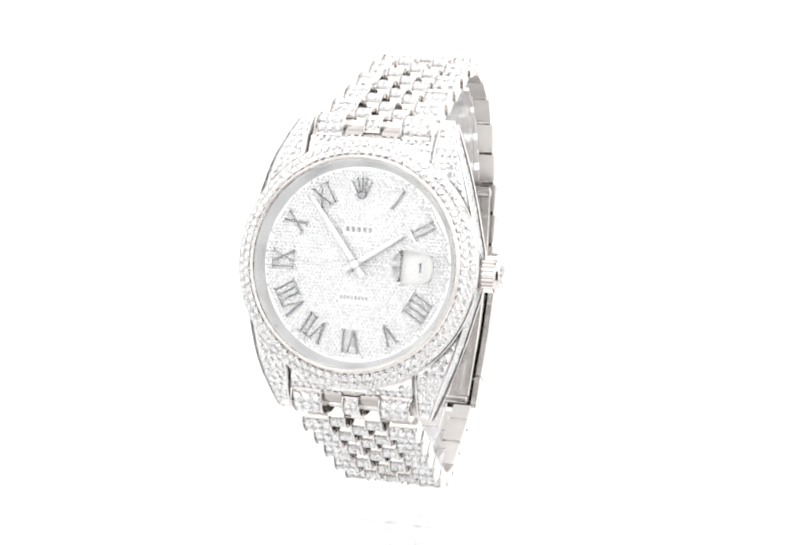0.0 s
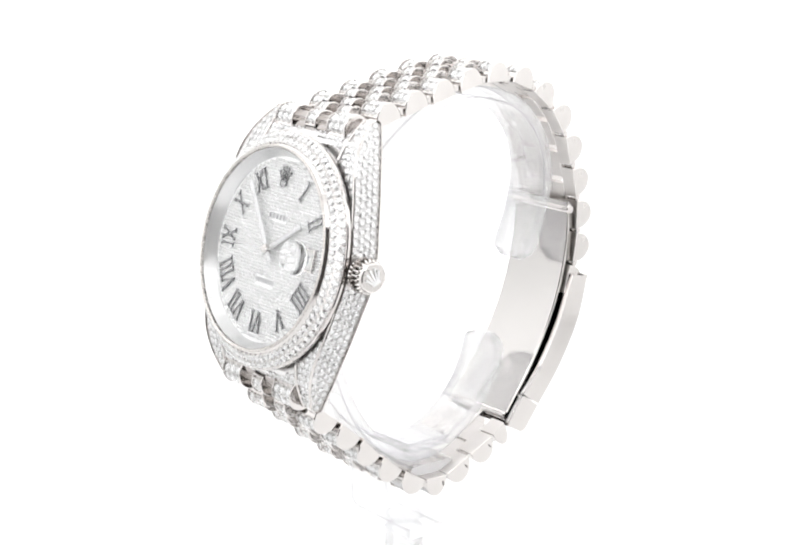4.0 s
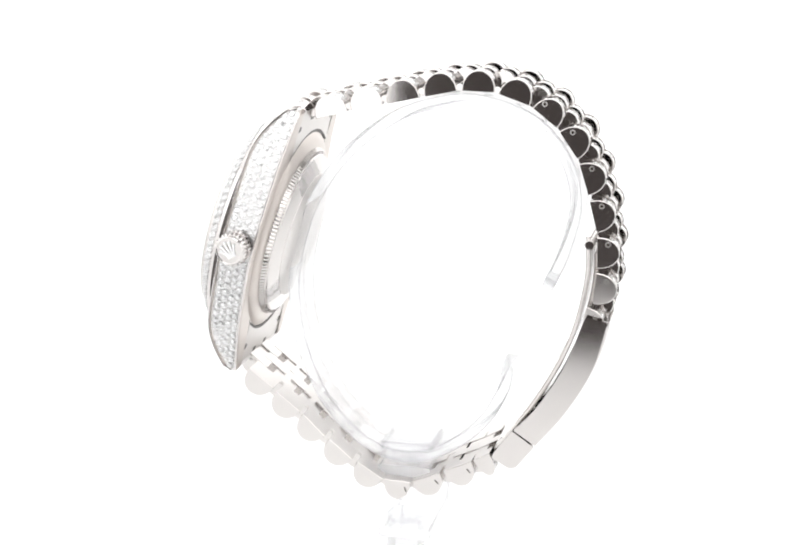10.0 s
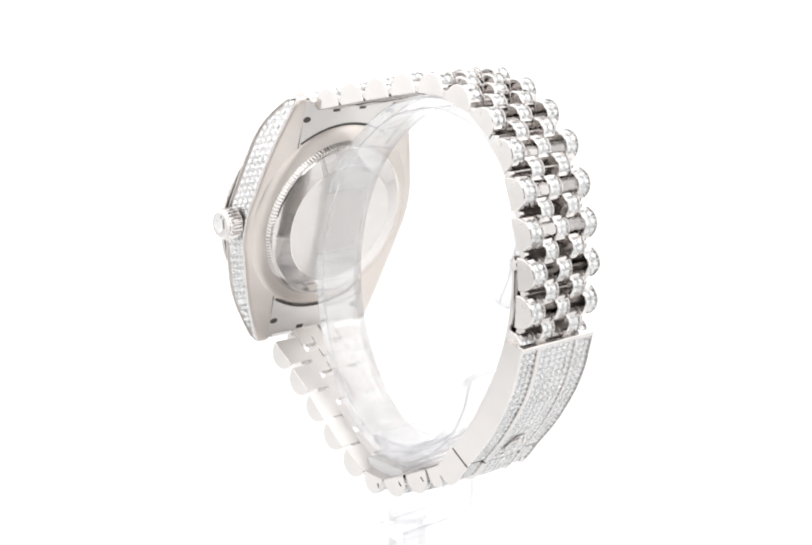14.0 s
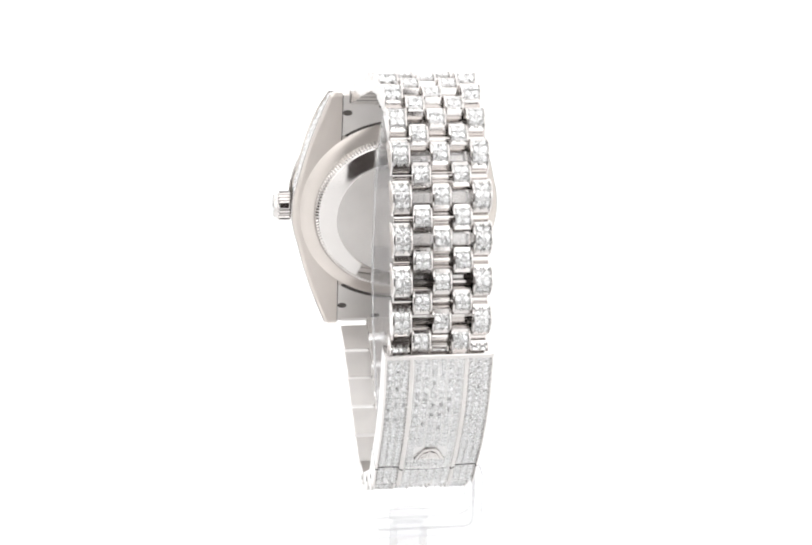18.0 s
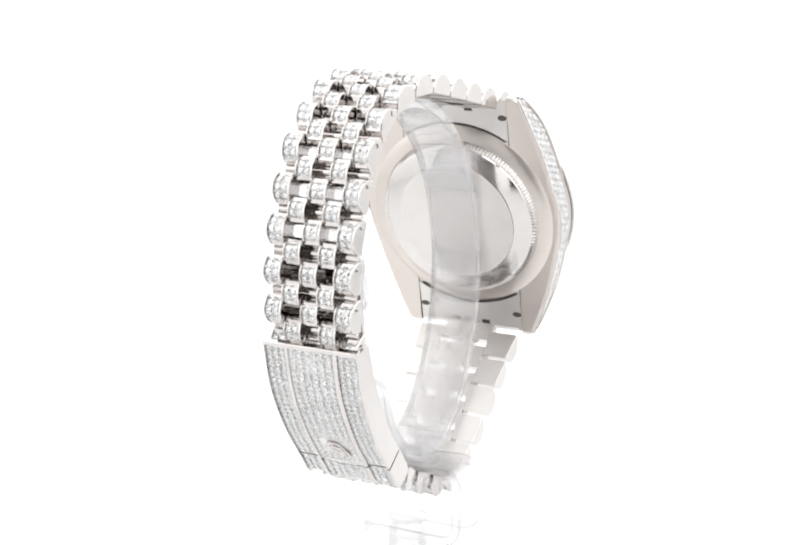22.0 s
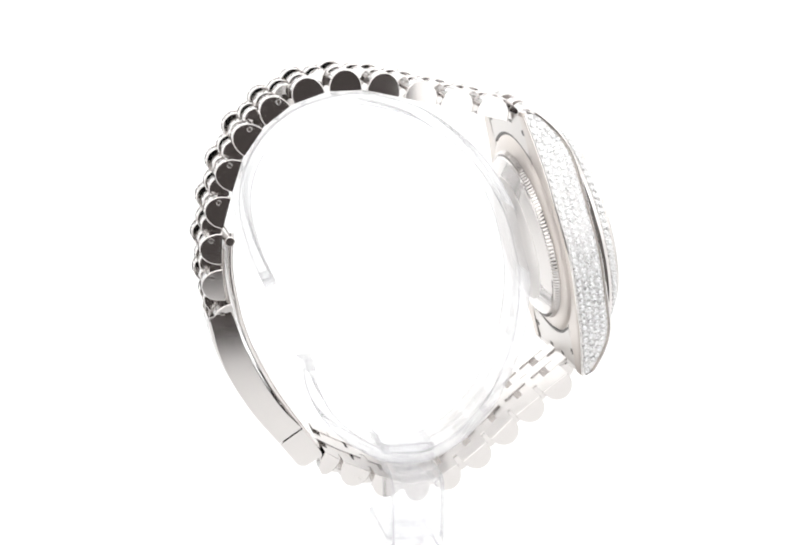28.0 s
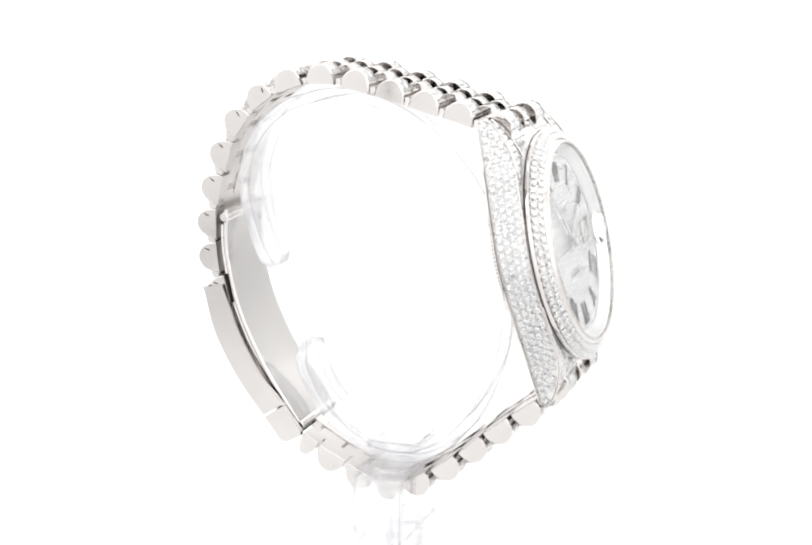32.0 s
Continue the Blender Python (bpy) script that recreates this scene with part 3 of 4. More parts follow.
# bracelet: joints of the rows of links as seen from the side, (depth, height)
TOP = [(-22.6, -44.5), (-16.0, -42.9), (-9.4, -41.3), (-2.7, -39.7), (4.0, -38.2), (11.0, -36.7), (17.6, -36.9), (24.0, -39.2), (29.0, -43.1),
       (32.9, -48.7), (35.0, -55.3), (36.8, -62.0), (37.0, -68.5), (36.4, -75.3), (34.9, -81.6)]
LOW = [(-34.8, -87.4), (-29.4, -91.7), (-23.9, -96.0), (-18.7, -100.3), (-14.1, -105.0), (-8.6, -109.7), (-2.7, -113.4), (3.1, -113.7), (9.4, -110.9), (15.4, -108.1), (18.8, -106.1)]
MIDDLE_W = 3.36


def dome(length, h, a, power=2.0):
    c, s = math.cos(a), math.sin(a)
    y, z = length / 2 * math.copysign(abs(c) ** (2 / power), c), h * abs(s) ** (2 / power) + 0.25
    e = 0.01
    c2, s2 = math.cos(a + e), math.sin(a + e)
    y2, z2 = length / 2 * math.copysign(abs(c2) ** (2 / power), c2), h * abs(s2) ** (2 / power) + 0.25
    return y, z, (z2 - z, -(y2 - y))


def link_mesh(w, length, h, power=2.0, slope=0.0, reach=0.35):
    """A row piece: flat below, domed above, with eased ends."""
    arc = []
    for i in range(15):
        a = math.pi * i / 14
        c, s = math.cos(a), math.sin(a)
        arc.append((length / 2 * math.copysign(abs(c) ** (2 / power), c), h * abs(s) ** (2 / power)))
    arc = [(length / 2, -0.25)] + [(y, z + 0.25) for y, z in arc] + [(-length / 2, -0.25)]
    sunk = []
    for k, (y, z) in enumerate(arc):
        a = math.pi * (k - 1) / 14
        if 1 <= k <= 15 and abs(a - math.pi / 2) < math.pi * reach:
            _, _, (ny, nz) = dome(length, h, a)
            l = math.hypot(ny, nz)
            y, z = y - ny / l * 0.5, z - nz / l * 0.5
        sunk.append((y, z))
    rings = []
    for x, k, pts in ((-w / 2, 0.2, arc), (-w / 2 + 0.08, 0.06, arc), (-w / 2 + 0.2, 0.0, arc), (-w / 2 + 0.32, 0.0, arc), (-w / 2 + 0.36, 0.0, sunk),
                      (w / 2 - 0.36, 0.0, sunk), (w / 2 - 0.32, 0.0, arc), (w / 2 - 0.2, 0.0, arc), (w / 2 - 0.08, 0.06, arc), (w / 2, 0.2, arc)):
        sy, sz = 1 - 2 * k / length, 1 - k / h
        rings.append([(x - (slope * y if x > 0 else 0.0), y * sy, (z - 1.2) * sz + 1.2) for y, z in pts])
    return loft(rings)


def link_pave(w, length, h, cols, rows=3, reach=0.225):
    poses = []
    pitch_x = (w - 0.62) / cols
    for a in [math.pi * (0.5 + reach * (k - (rows - 1) / 2)) for k in range(rows)]:
        y, z, (ny, nz) = dome(length, h, a)
        for c in range(cols):
            x = -w / 2 + 0.31 + pitch_x * (c + 0.5)
            l = math.hypot(ny, nz)
            poses.append(stone_pose((x, y - ny / l * 0.53, z - nz / l * 0.53), (0, ny, nz), min(0.8, pitch_x * 0.49)))
    return poses


def beads(w, length, h, cols, rows, reach):
    """Small metal grains that hold the stones, at the corners of their cells."""
    pitch_x = (w - 0.62) / cols
    shapes = []
    for k in range(rows + 1):
        y, z, (ny, nz) = dome(length, h, math.pi * (0.5 + reach * (k - rows / 2)))
        l = math.hypot(ny, nz)
        ny, nz = ny / l, nz / l
        for c in range(cols + 1):
            for j in (-0.24, 0.24):
                x = -w / 2 + 0.31 + pitch_x * c + j
                x = max(-w / 2 + 0.5, min(w / 2 - 0.5, x))
                r = 0.23
                b, e = (y - ny * 0.4, z - nz * 0.4), (y - ny * 0.1, z - nz * 0.1)
                base = [(x + r * p, b[0] + r * q * nz, b[1] - r * q * ny) for p, q in ((1, 0), (0, 1), (-1, 0), (0, -1))]
                top = [(x + 0.5 * r * p, e[0] + 0.5 * r * q * nz, e[1] - 0.5 * r * q * ny) for p, q in ((1, 0), (0, 1), (-1, 0), (0, -1))]
                shapes.append((base + top, [(4, 5, 6, 7), (0, 1, 5, 4), (1, 2, 6, 5), (2, 3, 7, 6), (3, 0, 4, 7)]))
    return merge(*shapes)


def link_bed(w, length, h, reach):
    """Thin raised plate over the dome, under the stones."""
    half = math.pi * reach
    rows = []
    for k in range(9):
        y, z, (ny, nz) = dome(length, h, math.pi / 2 - half + 2 * half * k / 8)
        l = math.hypot(ny, nz)
        rows.append((y - ny / l * 0.45, z - nz / l * 0.45, y - ny / l * 0.65, z - nz / l * 0.65))
    x = w / 2 - 0.38
    return loft([[(-x, a, b), (x, a, b), (x, c, d), (-x, c, d)] for a, b, c, d in rows])


def link_frame(a, b, over):
    """Pose of a row whose flat side runs from a to b; over: the chain over the top, domes up."""
    s = Vector((0, b[0] - a[0], b[1] - a[1])).normalized()
    if not over:
        s = -s
    o = Vector((1, 0, 0)).cross(s)
    c = Vector((0, (a[0] + b[0]) / 2, (a[1] + b[1]) / 2 + UP))
    return Matrix(((1, 0, 0, 0), (0, s.y, o.y, c.y * K), (0, s.z, o.z, c.z * K), (0, 0, 0, 1)))


MID_LINK = satin_side(to_mesh("link", *link_mesh(MIDDLE_W - 0.06, 5.35, 3.15, reach=0.24), POLISHED, True), 2, -1)


def bracelet(joints, over, width, first_pin):
    n = len(joints) - 1
    for i in range(n):
        a, b = joints[i], joints[i + 1]
        drift = 0.45 * max(0.0, min(1.0, (i - 5) / 6)) if over else 0.45 * max(0.0, min(1.0, (i - 7) / 3))
        sink = (-0.9 if i == n - 1 else 0.0) if over else -max(0.0, min(1.0, (i - 2.5) / 3))
        m = link_frame(a, b, over) @ place(drift, 0, sink)
        if i == 0:
            sg = 1 if over else -1
            m = CASE @ place(0, sg * 23.3, -6.0) @ (Matrix.Rotation(-sg * math.atan2(0.6, 0.8), 4, "X"))
            for side in (1, -1):
                # the tube's darker metal stands for the dark reflection in this cell
                gap = lathe([(0.0, -1.6), (1.5, -1.6), (1.5, 1.6), (0.0, 1.6)], 24)
                part("filler", to_mesh("filler", *gap, GAP_SHADE, True), watch, m @ place(side * MIDDLE_W, -1.1 * sg, 0.7) @ Matrix.Rotation(math.pi / 2, 4, "Y"), "polished tube with shade in its metal colour beside the first centre link")
        l = min(6.0, math.dist(a, b) * 0.9)
        total = width(i)
        w = (total - 3 * MIDDLE_W) / 2
        h = 3.35 if i < 8 else 3.6
        lean = (0.1 if i < 7 else 0.045) if over else -0.085 * max(0.0, 1 - i / 7.5)
        for side in (1, -1):
            v, f = link_mesh(w - 0.06, l, h, 2.0, lean, 0.35)
            me = satin_side(to_mesh("link", [(side * x, y, z) for x, y, z in v], f, POLISHED, True), 2, -1)
            ob = part("link", me, watch, m @ place(side * (1.5 * MIDDLE_W + w / 2), 0, 0), "domed outer bracelet link topped with diamonds")
            cols = 3 if w > 4.6 else 2
            joined_stones("pave", link_pave(w, l, h, cols, 3, 0.2), ob, bed=merge(link_bed(w, l, h, 0.35), beads(w, l, h, cols, 3, 0.2)))
            if i >= first_pin and l > 5:
                d, d2 = [side * (w / 2 - 0.03 - lean * q) for q in ((-1.6 if over else 1.6), (-1.6 if over else -1.7))]
                if (side == 1) != over:
                    slit = box(-0.5, 0.5, -0.12, 0.12, -0.05, 0.06)
                    part("slit", to_mesh("slit", *slit, HOLE), ob, place(d2, (-1.6 if over else -1.7), 1.75 if over else 1.3) @ Matrix.Rotation(math.pi / 2, 4, "Y") @ Matrix.Rotation(0.35, 4, "Z"), "dark slit of a screw")
                if side != 1 or over:
                    ring = lathe([(0.34, -0.04), (0.34, 0.05), (0.48, 0.05), (0.48, -0.04)], 14, True)
                    part("pin", to_mesh("pin", *ring, SATIN, True), ob, place(d, (-1.6 if over else 1.6), 1.75) @ Matrix.Rotation(math.pi / 2, 4, "Y"), "small pin end")
        ob = part("link", MID_LINK, watch, m, "narrow centre bracelet link topped with diamonds")
        joined_stones("pave", link_pave(MIDDLE_W, 5.35, 3.15, 2, 2, 0.2), ob, bed=merge(link_bed(MIDDLE_W, 5.35, 3.15, 0.23), beads(MIDDLE_W, 5.35, 3.15, 2, 2, 0.2)))
        if i < n - 1:
            c = joints[i + 2]
            p, q = ((a[0] + b[0]) / 2, (a[1] + b[1]) / 2), ((b[0] + c[0]) / 2, (b[1] + c[1]) / 2)
            lift = 0.25 if i else 0.0
            m2 = link_frame(p, q, over) @ place(drift, 0, sink)
            for side in (1, -1):
                ob = part("link", MID_LINK, watch, m2 @ place(side * MIDDLE_W, 0, lift), "narrow bracelet link topped with diamonds")
                joined_stones("pave", link_pave(MIDDLE_W, 5.35, 3.15, 2, 2, 0.2), ob, bed=merge(link_bed(MIDDLE_W, 5.35, 3.15, 0.23), beads(MIDDLE_W, 5.35, 3.15, 2, 2, 0.2)))
            # hinge bar that the pieces of this joint turn on
            bar_l = total - 1.0 if over else 3 * MIDDLE_W + 0.6
            part("hinge", to_mesh("hinge", *lathe([(0.0, -bar_l / 2), (0.6, -bar_l / 2), (0.6, bar_l / 2), (0.0, bar_l / 2)], 16), POLISHED, True), watch,
                 m2 @ place(0, 0, 0.85) @ Matrix.Rotation(math.pi / 2, 4, "Y"), "polished hinge tube between bracelet rows")
            # added plate whose darker metal paints the shade in the gap
            part("recess", to_mesh("recess", *box(-1.5 * MIDDLE_W - 0.2, 1.5 * MIDDLE_W + 0.2, -2.3, 2.3, 0.6, 0.85), GAP_SHADE), watch, m2, "plate with shade put into its metal colour between bracelet rows")
            part("tie_plate", to_mesh("tie_plate", *box(-1.5 * MIDDLE_W - 0.2, 1.5 * MIDDLE_W + 0.2, -2.4, 2.4, 0.1, 0.5, 0.05), SATIN), watch, m2, "satin tie plate under the hinge")


bracelet(TOP, True, lambda i: 16.9 + 4.0 * max(0.0, 1 - i / 7.0), 7)
bracelet(LOW, False, lambda i: 17.0 + 4.7 * max(0.0, 1 - i / 11.0), 6)

# dark curved gap between each end link and the case back
for s2 in (1, -1):
    arc = [(math.pi / 2 + 0.56 * (q / 10 - 1)) * s2 for q in range(21)]
    gap = loft([[(r * math.cos(a), r * math.sin(a), z) for r, z in ((19.75, -7.4), (20.3, -7.4), (20.3, -7.6), (19.75, -7.6))] for a in arc])
    part("gap", to_mesh("gap", *gap, HOLE), case, None, "dark gap beside the end link")

# solid end links between the lugs
for s2 in (1, -1):
    rings = []
    for t, n0, n1 in ((16.95, -7.3, -2.2), (20.4, -7.35, -2.3), (21.6, -7.4, -2.9), (24.2, -7.45, -5.0), (25.6, -7.5, -6.9)):
        rings.append([(-11.35, s2 * t, n0), (11.35, s2 * t, n0), (11.35, s2 * t, n1 - 0.5), (10.9, s2 * t, n1), (-10.9, s2 * t, n1), (-11.35, s2 * t, n1 - 0.5)])
    end = part("end_link", to_mesh("end_link", *loft(rings), BACKSATIN, True), watch, CASE, "solid end link between the lugs")
    inner, outer = [], []
    for k in range(23):
        u = -11.32 + 22.64 * k / 22
        inner.append((u, s2 * math.sqrt(20.3 ** 2 - u * u)))
        outer.append((u, s2 * 25.6))
    sole = loft([[(*a, -7.4), (*a, -7.66), (*b, -7.66), (*b, -7.4)] for a, b in zip(inner, outer)])
    part("sole", to_mesh("sole", *sole, SATIN), end, None, "brushed underside of the end link")
    for side in (1, -1):
        seam = box(min(side * 11.33, side * 11.54), max(side * 11.33, side * 11.54), min(s2 * 16.0, s2 * 25.7), max(s2 * 16.0, s2 * 25.7), -7.6, -7.3)
        part("seam", to_mesh("seam", *seam, HOLE), end, None, "dark seam along the lug")
    end.data.materials.append(SEAT)
    for p in end.data.polygons:
        if p.normal.z > 0.3:
            p.material_index = 1
    poses = []
    for k in range(17):
        u = -10.5 + 20.4 * k / 16
        for t, n, slope in ((19.4, -2.28, 0.05), (20.6, -2.45, 0.2), (21.7, -3.0, 0.6), (22.6, -3.75, 0.8), (23.5, -4.5, 0.8)):
            if math.hypot(u, t) > 21.9:
                poses.append(stone_pose((u + (0.6 if t in (20.6, 22.6) else 0.0), s2 * t, n), (0, slope * s2, 1), 0.62))
    joined_stones("pave", poses, end)
    for side in (1, -1):
        slot = prism([(side * 10.4 + 0.95 * math.cos(q), s2 * 21.9 + 0.6 * math.sin(q)) for q in [2 * math.pi * i / 16 for i in range(16)]], -7.685, -7.2)
        part("slot", to_mesh("slot", *slot, HOLE), end, None, "dark spring bar slot")
        mid_t = 24.8 if s2 < 0 else 23.7
        notch = box(side * 3.3 - 0.85, side * 3.3 + 0.85, s2 * mid_t - 0.75, s2 * mid_t + 0.75, -7.685, -7.3)
        part("notch", to_mesh("notch", *notch, HOLE), end, None, "dark notch at the hinge")

# folding clasp
CL_OUT = smooth_path([(39.5, -78.0), (37.2, -86.9), (32.5, -95.6), (26.8, -103.0), (22.8, -108.2)], 12)
CL_IN = smooth_path([(35.2, -77.2), (31.5, -87.0), (26.8, -95.0), (21.7, -101.0), (18.3, -105.6)], 12)


CLASP_U = 0.6


def at(path, k):
    k = max(0.0, min(len(path) - 1.001, k))
    return path[int(k)] + (path[int(k) + 1] - path[int(k)]) * (k - int(k))


def clasp_section(k, ends=0.0, bulge=0.0, thin=0.0):
    half = [(9.3, 0.0), (9.3, 0.93), (9.15, 0.96), (8.95, 0.96), (8.9, 0.86), (5.1, 0.86), (5.05, 0.95), (4.8, 0.96), (4.7, 0.97), (4.6, 0.98), (4.5, 0.99), (4.35, 0.99), (4.3, 0.93), (2.2, 0.93)]
    pts = half + [(0.0, 0.94)] + [(-x, d) for x, d in half[::-1]] + [(-8.2, 0.0), (-8.2, 0.5), (8.2, 0.5), (8.2, 0.0)]
    out = []
    for x, d in pts:
        q = k + bulge * (max(0.0, 1 - (x / 6.0) ** 2) if d > 0.6 else 0.0)
        joint = max(0.0, 1 - abs(q - 36) / 3)
        o, i = at(CL_OUT, q), at(CL_IN, q - 2.2 * joint)
        out.append((CLASP_U + x * (1 - ends), *(i + (o - i) * (d * (1 - ends) * (1 - thin) + ends * 0.5 + thin * 0.3))))
    return out


def lifted(points):
    return [(x, y, z + UP) for x, y, z in points]


def clasp_piece(k0, k1, b0, b1, thin=0.0):
    """The cover between two stations; b0 and b1: how far the middle panel runs on at either end."""
    bow = [b0 * (1 - q / 40) ** 3 + b1 * (q / 40) ** 3 for q in range(41)]
    rings = [lifted(clasp_section(k0, 0.012, b0))] + [lifted(clasp_section(k0 + (k1 - k0) * q / 40, 0.0, bow[q], thin * max(0.0, (q - 30) / 10) ** 3)) for q in range(41)] + [lifted(clasp_section(k1, 0.012, b1, thin))]
    return loft(rings)


clasp = part("clasp", to_mesh("clasp", *clasp_piece(0, 35.7, 0.0, 1.1), POLISHED, True), watch, None, "polished folding clasp cover set with diamonds")
clasp_end = part("clasp_end", to_mesh("clasp_end", *clasp_piece(36.25, 48, 1.1, 0.0, 0.3), POLISHED, True), watch, None, "polished clasp end block set with diamonds")


def set_panels(me):
    """Setting metal on the outward faces that carry the stones."""
    me.materials.append(SEAT)
    mid = Vector((0, 0, (UP - 75) * K))
    for p in me.polygons:
        x = abs(p.center.x / K - CLASP_U)
        out = p.center - mid
        out.x = 0
        if (x < 4.2 or 5.12 < x < 8.88) and p.normal.dot(out.normalized()) > 0.75:
            p.material_index = 1


set_panels(clasp.data)
set_panels(clasp_end.data)


def clasp_stones(k0, k1, parent):
    """Rows of stones in three lengthwise panels."""
    pts = [np.array(p) for p in CL_OUT]
    seg = [math.dist(pts[i], pts[i + 1]) for i in range(len(pts) - 1)]
    poses, spots = [], []
    s, end = 0.85, sum(seg[k0:k1]) - (0.6 if parent is clasp else 1.9)
    while s < end:
        k, r = k0, s
        while r > seg[k]:
            r -= seg[k]
            k += 1
        o = pts[k] + (pts[k + 1] - pts[k]) * r / seg[k]
        inn = np.array(CL_IN[k]) + (np.array(CL_IN[k + 1]) - np.array(CL_IN[k])) * r / seg[k]
        nrm = (o - inn) / np.linalg.norm(o - inn)
        for u in [5.7, 6.98, 8.26]:
            for side in (1, -1):
                p = inn + (o - inn) * 0.86
                poses.append(stone_pose((CLASP_U + side * u, p[0], p[1] + UP), (0, nrm[0], nrm[1]), 0.56, 0.09))
                spots.append(((CLASP_U + side * u, p[0], p[1] + UP), (0, nrm[0], nrm[1]), (1, 0, 0), 0.6))
        for c in range(6):
            u = -3.55 + 7.1 * c / 5
            p = inn + (o - inn) * 0.93
            if parent is clasp and 0.74 < s / end < 0.90 and abs(u) < 2.4:
                continue
            poses.append(stone_pose((CLASP_U + u, p[0], p[1] + UP), (0, nrm[0], nrm[1]), 0.57, 0.09))
            spots.append(((CLASP_U + u, p[0], p[1] + UP), (0, nrm[0], nrm[1]), (1, 0, 0), 0.62))
        s += 1.14
    joined_stones("pave", poses, parent)
    grains(spots, parent)


clasp_stones(0, 36, clasp)
clasp_stones(36, 48, clasp_end)


def on_clasp(k):
    """Frame on the clasp's outer face: x across, y towards the bracelet's top, z outwards."""
    o, q = CL_OUT[k], CL_OUT[k - 1]
    y = Vector((0, *(q - o))).normalized()
    z = Vector((-1, 0, 0)).cross(y)
    return Matrix(((-1, 0, 0, CLASP_U * K), (0, y.y, z.y, o[0] * K), (0, y.z, z.z, (o[1] + UP) * K), (0, 0, 0, 1)))


arch = [(-2.75, -1.9), (-2.15, -0.6), (-1.45, 0.95), (-1.05, 1.45), (-0.5, 1.62), (0.5, 1.62), (1.05, 1.45), (1.45, 0.95), (2.15, -0.6), (2.75, -1.9)]
part("badge", to_mesh("badge", *prism(arch, -0.6, -0.12), POLISHED), clasp, on_clasp(29), "raised polished plain arch badge")
inside = [(x * 0.89, -1.9 + (y + 1.9) * 0.92) for x, y in arch]
rim = loft([[(*p, -0.5), (*p, 0.12), (*q, 0.12), (*q, -0.5)] for p, q in zip(arch, inside)])
part("badge_rim", to_mesh("badge_rim", *rim, POLISHED), clasp, on_clasp(29), "polished raised rim of the badge")
for q in range(-3, 4):
    part("flute", to_mesh("flute", *bar(0.3 * q, 0.6 - 0.2 * abs(q), 0.62 * q, -1.8, 0.26, -0.3, 0.03), POLISHED), clasp, on_clasp(29), "polished flute of the badge")


lip = on_clasp(1)
part("lip", to_mesh("lip", *box(-9.2, 9.2, 0.05, 0.95, -1.4, 0.02, 0.12), POLISHED), clasp, lip, "polished lip of the clasp cover")


def blade(offset, k0, w, thick):
    pts = smooth_path([(34.6, -62.5), (34.6, -71.0), (32.1, -82.0), (26.9, -92.8), (19.6, -103.6)], 10)[k0:]
    rings = []
    for i, p in enumerate(pts):
        q = pts[min(i + 1, len(pts) - 1)] - pts[max(i - 1, 0)]
        q = q / np.linalg.norm(q)
        nrm = np.array((-q[1], q[0]))
        a, b = p + nrm * offset, p + nrm * (offset + thick)
        e = 0.15
        rings.append([(x + 0.4, y, z) for x, y, z in ((-w, a[0], a[1] + UP), (w, a[0], a[1] + UP), (w + e, (a[0] + b[0]) / 2, (a[1] + b[1]) / 2 + UP), (w, b[0], b[1] + UP), (-w, b[0], b[1] + UP), (-w - e, (a[0] + b[0]) / 2, (a[1] + b[1]) / 2 + UP))])
    return loft(rings)


part("blade", to_mesh("blade", *blade(-0.1, 0, 7.4, 0.8), BLADE, True), watch, None, "fine satin inner folding blade of the clasp")
part("blade", to_mesh("blade", *blade(1.25, 4, 6.5, 0.8), POLISHED, True), watch, None, "polished outer folding blade of the clasp")


def rail(side, w):
    """Rounded polished edge along one side of the inner blade."""
    pts = smooth_path([(34.6, -62.5), (34.6, -71.0), (32.1, -82.0), (26.9, -92.8), (19.6, -103.6)], 10)
    rings = []
    for i, p in enumerate(pts):
        q = pts[min(i + 1, len(pts) - 1)] - pts[max(i - 1, 0)]
        q = q / np.linalg.norm(q)
        nrm = np.array((-q[1], q[0]))
        ring = []
        for k in range(10):
            c, d = math.cos(math.pi * k / 5), math.sin(math.pi * k / 5)
            b = p + nrm * (0.3 + 0.45 * d)
            ring.append((0.4 + side * w + 0.3 * c, b[0], b[1] + UP))
        rings.append(ring)
    return loft(rings)


for side in (1, -1):
    part("rail", to_mesh("rail", *rail(side, 7.5), POLISHED, True), watch, None, "rounded polished edge of the folding blade")
for v, w, hwid, r in ((35.2, -64.0, 7.9, 0.95), (19.6, -104.4, 7.4, 0.85)):
    part("hinge_pin", to_mesh("hinge_pin", *lathe([(0.0, -hwid - 0.12), (r - 0.2, -hwid - 0.1), (r, -hwid + 0.1), (r, hwid - 0.1), (r - 0.2, hwid + 0.1), (0.0, hwid + 0.12)], 24), POLISHED, True), watch,
         place(0.4, v, w + UP) @ Matrix.Rotation(math.pi / 2, 4, "Y"), "polished hinge pin with rounded ends")

# ---- acrylic display stand ----
stand = tagged(new("display_stand"), "clear acrylic C-shaped watch stand with a bent foot", "stand")
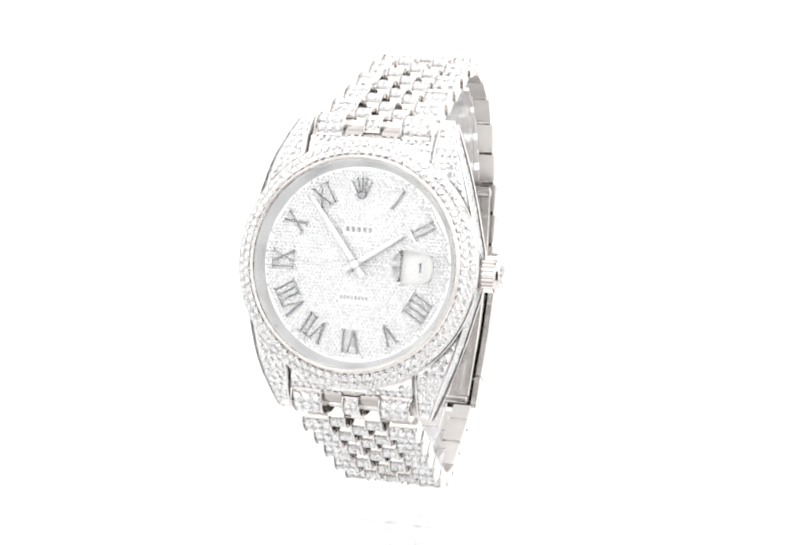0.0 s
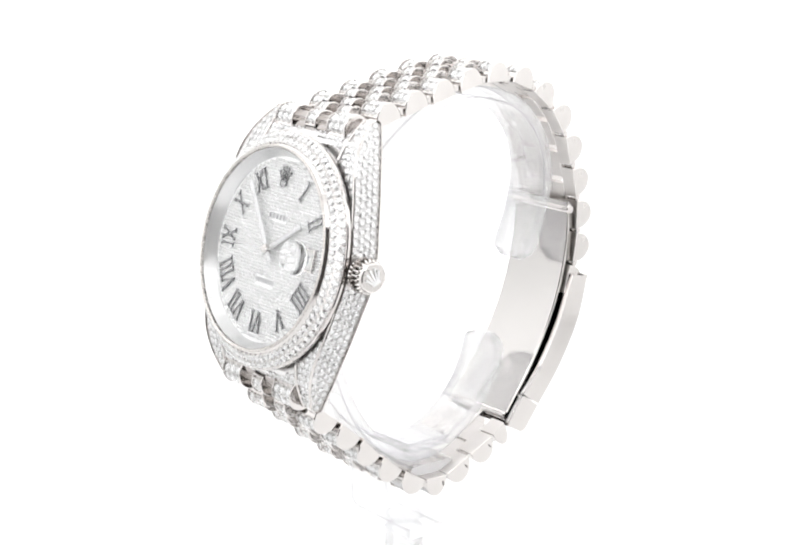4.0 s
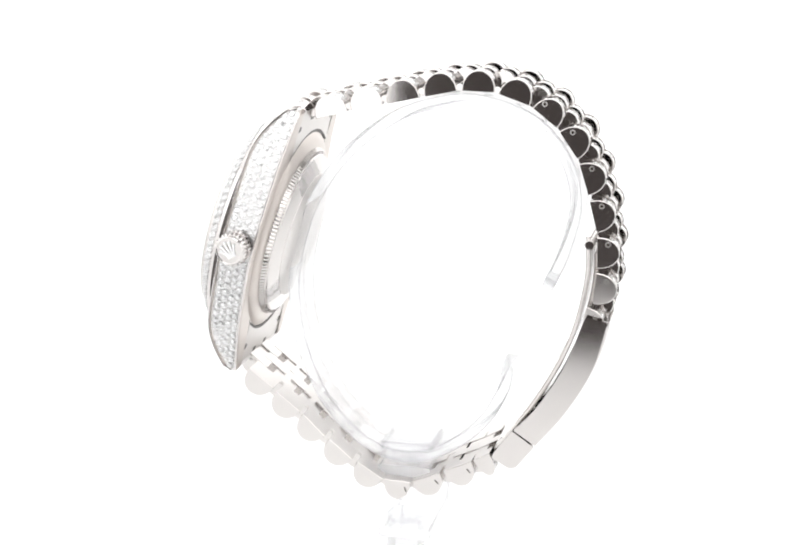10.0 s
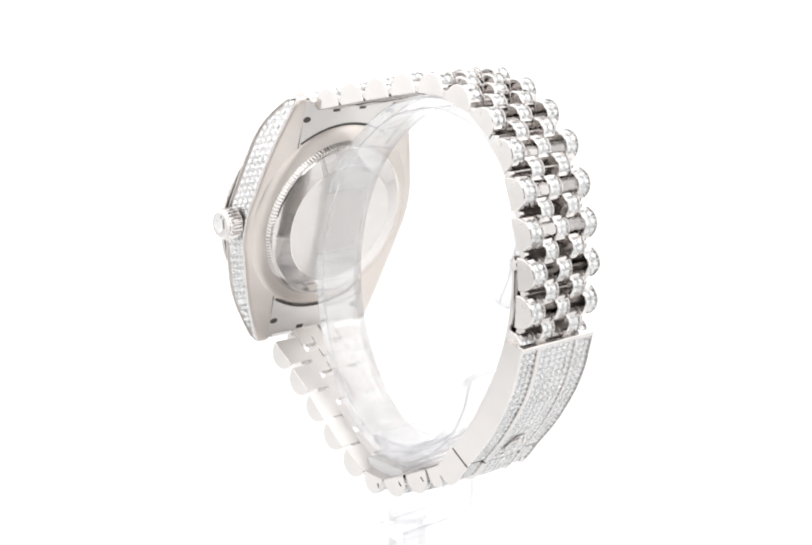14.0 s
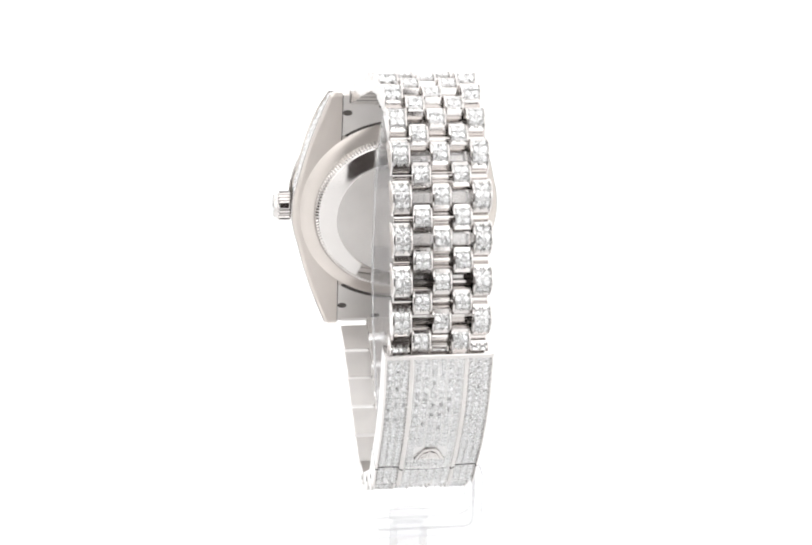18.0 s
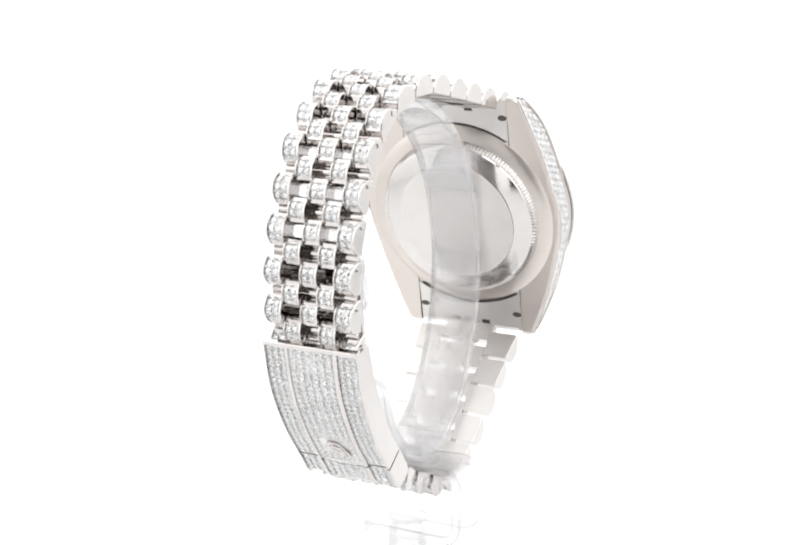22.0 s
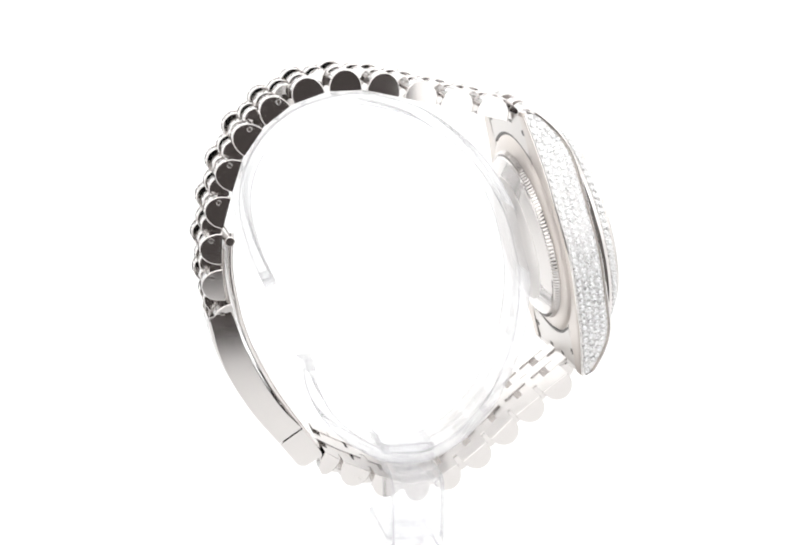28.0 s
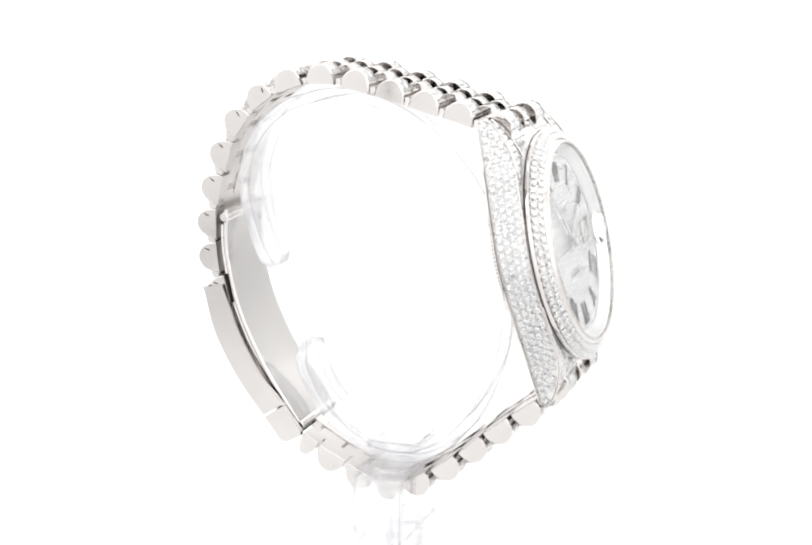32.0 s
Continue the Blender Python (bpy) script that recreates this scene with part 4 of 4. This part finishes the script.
RING = smooth_path([(28.0, -74.6), (31.4, -66.5), (33.2, -57.0), (30.6, -48.0), (23.6, -41.0), (13.5, -38.0), (5.2, -38.9), (-3.2, -42.2), (-12.4, -49.8), (-18.9, -59.8),
                    (-22.3, -71.6), (-22.4, -81.7), (-20.6, -90.0), (-16.4, -99.1), (-10.6, -105.7), (-4.5, -109.3), (0.5, -110.2), (6.0, -109.2), (12.2, -105.6), (17.6, -100.2), (20.9, -93.5), (21.4, -88.8)], 6)


def strip():
    rings, lengths = [], [0.0]
    for i in range(1, len(RING)):
        lengths.append(lengths[-1] + math.dist(RING[i], RING[i - 1]))
    for i, p in enumerate(RING):
        q = RING[min(i + 1, len(RING) - 1)] - RING[max(i - 1, 0)]
        q = q / np.linalg.norm(q)
        inward = np.array((-q[1], q[0]))
        s = min(lengths[i], lengths[-1] - lengths[i])
        w = 5.1 if s > 3 else 2.1 + 3.0 * math.sqrt(max(0.0, 1 - (1 - s / 3) ** 2))
        c = p + inward * 2.3
        e = 0.3
        m1, m2 = p + inward * e, c - inward * e
        rings.append([(-w + e, p[0], p[1] + UP), (w - e, p[0], p[1] + UP), (w, m1[0], m1[1] + UP), (w, m2[0], m2[1] + UP), (w - e, c[0], c[1] + UP), (-w + e, c[0], c[1] + UP), (-w, m2[0], m2[1] + UP), (-w, m1[0], m1[1] + UP)])
    return loft(rings)


ring_me = to_mesh("ring", *strip(), ACRYLIC, True)
# bevels and ends take the darker tint, so edge lines are painted in
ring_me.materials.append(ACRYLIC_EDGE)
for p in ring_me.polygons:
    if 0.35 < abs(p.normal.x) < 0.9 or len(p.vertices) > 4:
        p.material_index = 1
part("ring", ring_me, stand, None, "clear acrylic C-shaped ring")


def bracket():
    """Bent strip: arm, side plate and foot."""
    path = [(7.0, -111.3), (-10.0, -110.6), (-11.6, -110.9), (-12.4, -111.6), (-12.8, -113.0), (-12.8, -121.4), (-12.4, -123.0), (-11.6, -123.9), (-10.0, -124.3), (6.7, -124.3)]
    pts = [np.array(p) for p in path]
    rings = []
    for i, p in enumerate(pts):
        q = pts[min(i + 1, len(pts) - 1)] - pts[max(i - 1, 0)]
        q = q / np.linalg.norm(q)
        nrm = np.array((-q[1], q[0])) * 1.05
        a, b = p + nrm, p - nrm
        e, d = 0.4, nrm * 0.38
        a2, b2 = a - d, b + d
        rings.append([(c[0], v, c[1] + UP) for c, v in ((a, -4.1 + e), (a, 6.1 - e), (a2, 6.1), (b2, 6.1), (b, 6.1 - e), (b, -4.1 + e), (b2, -4.1), (a2, -4.1))])
    return loft(rings)


bracket_me = to_mesh("bracket", *bracket(), ACRYLIC_BLOCK, False)
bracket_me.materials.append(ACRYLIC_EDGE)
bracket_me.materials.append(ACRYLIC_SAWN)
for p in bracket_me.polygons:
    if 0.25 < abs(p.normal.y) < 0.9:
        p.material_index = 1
    elif p.normal.x > 0.9 and p.center.x > 6 * K:
        p.material_index = 2
part("bracket", bracket_me, stand, None, "bent clear acrylic bracket under the ring")
clamp_me = to_mesh("clamp_plate", *box(-5.6, 5.9, -4.1, 6.1, UP - 107.7, UP - 105.9, 0.3), ACRYLIC_BLOCK)
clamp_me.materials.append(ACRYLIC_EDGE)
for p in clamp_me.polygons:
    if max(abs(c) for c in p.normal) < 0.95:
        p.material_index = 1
part("clamp_plate", clamp_me, stand, None, "clear acrylic plate clamped on the ring")
part("button", to_mesh("button", *lathe([(3.9, UP - 123.25), (3.9, UP - 122.8), (3.6, UP - 122.5), (0.0, UP - 122.5)], 40), ACRYLIC, True), stand, None, "clear round button on the foot")
part("peg", to_mesh("peg", *lathe([(3.8, UP - 125.36), (3.8, 2.0), (9.0, 1.6), (9.4, 1.0), (9.4, 0.0), (0.0, 0.0)], 48), ACRYLIC, True), stand, None, "clear round peg on a small disc")


def motions():
    rows = [(float(t), Matrix.Rotation(-radians(a), 4, "Z") @ Matrix.Translation((-0.5 * K, 0, 0))) for t, a in TURN]
    walk(watch, rows)
    walk(stand, rows)


motions()
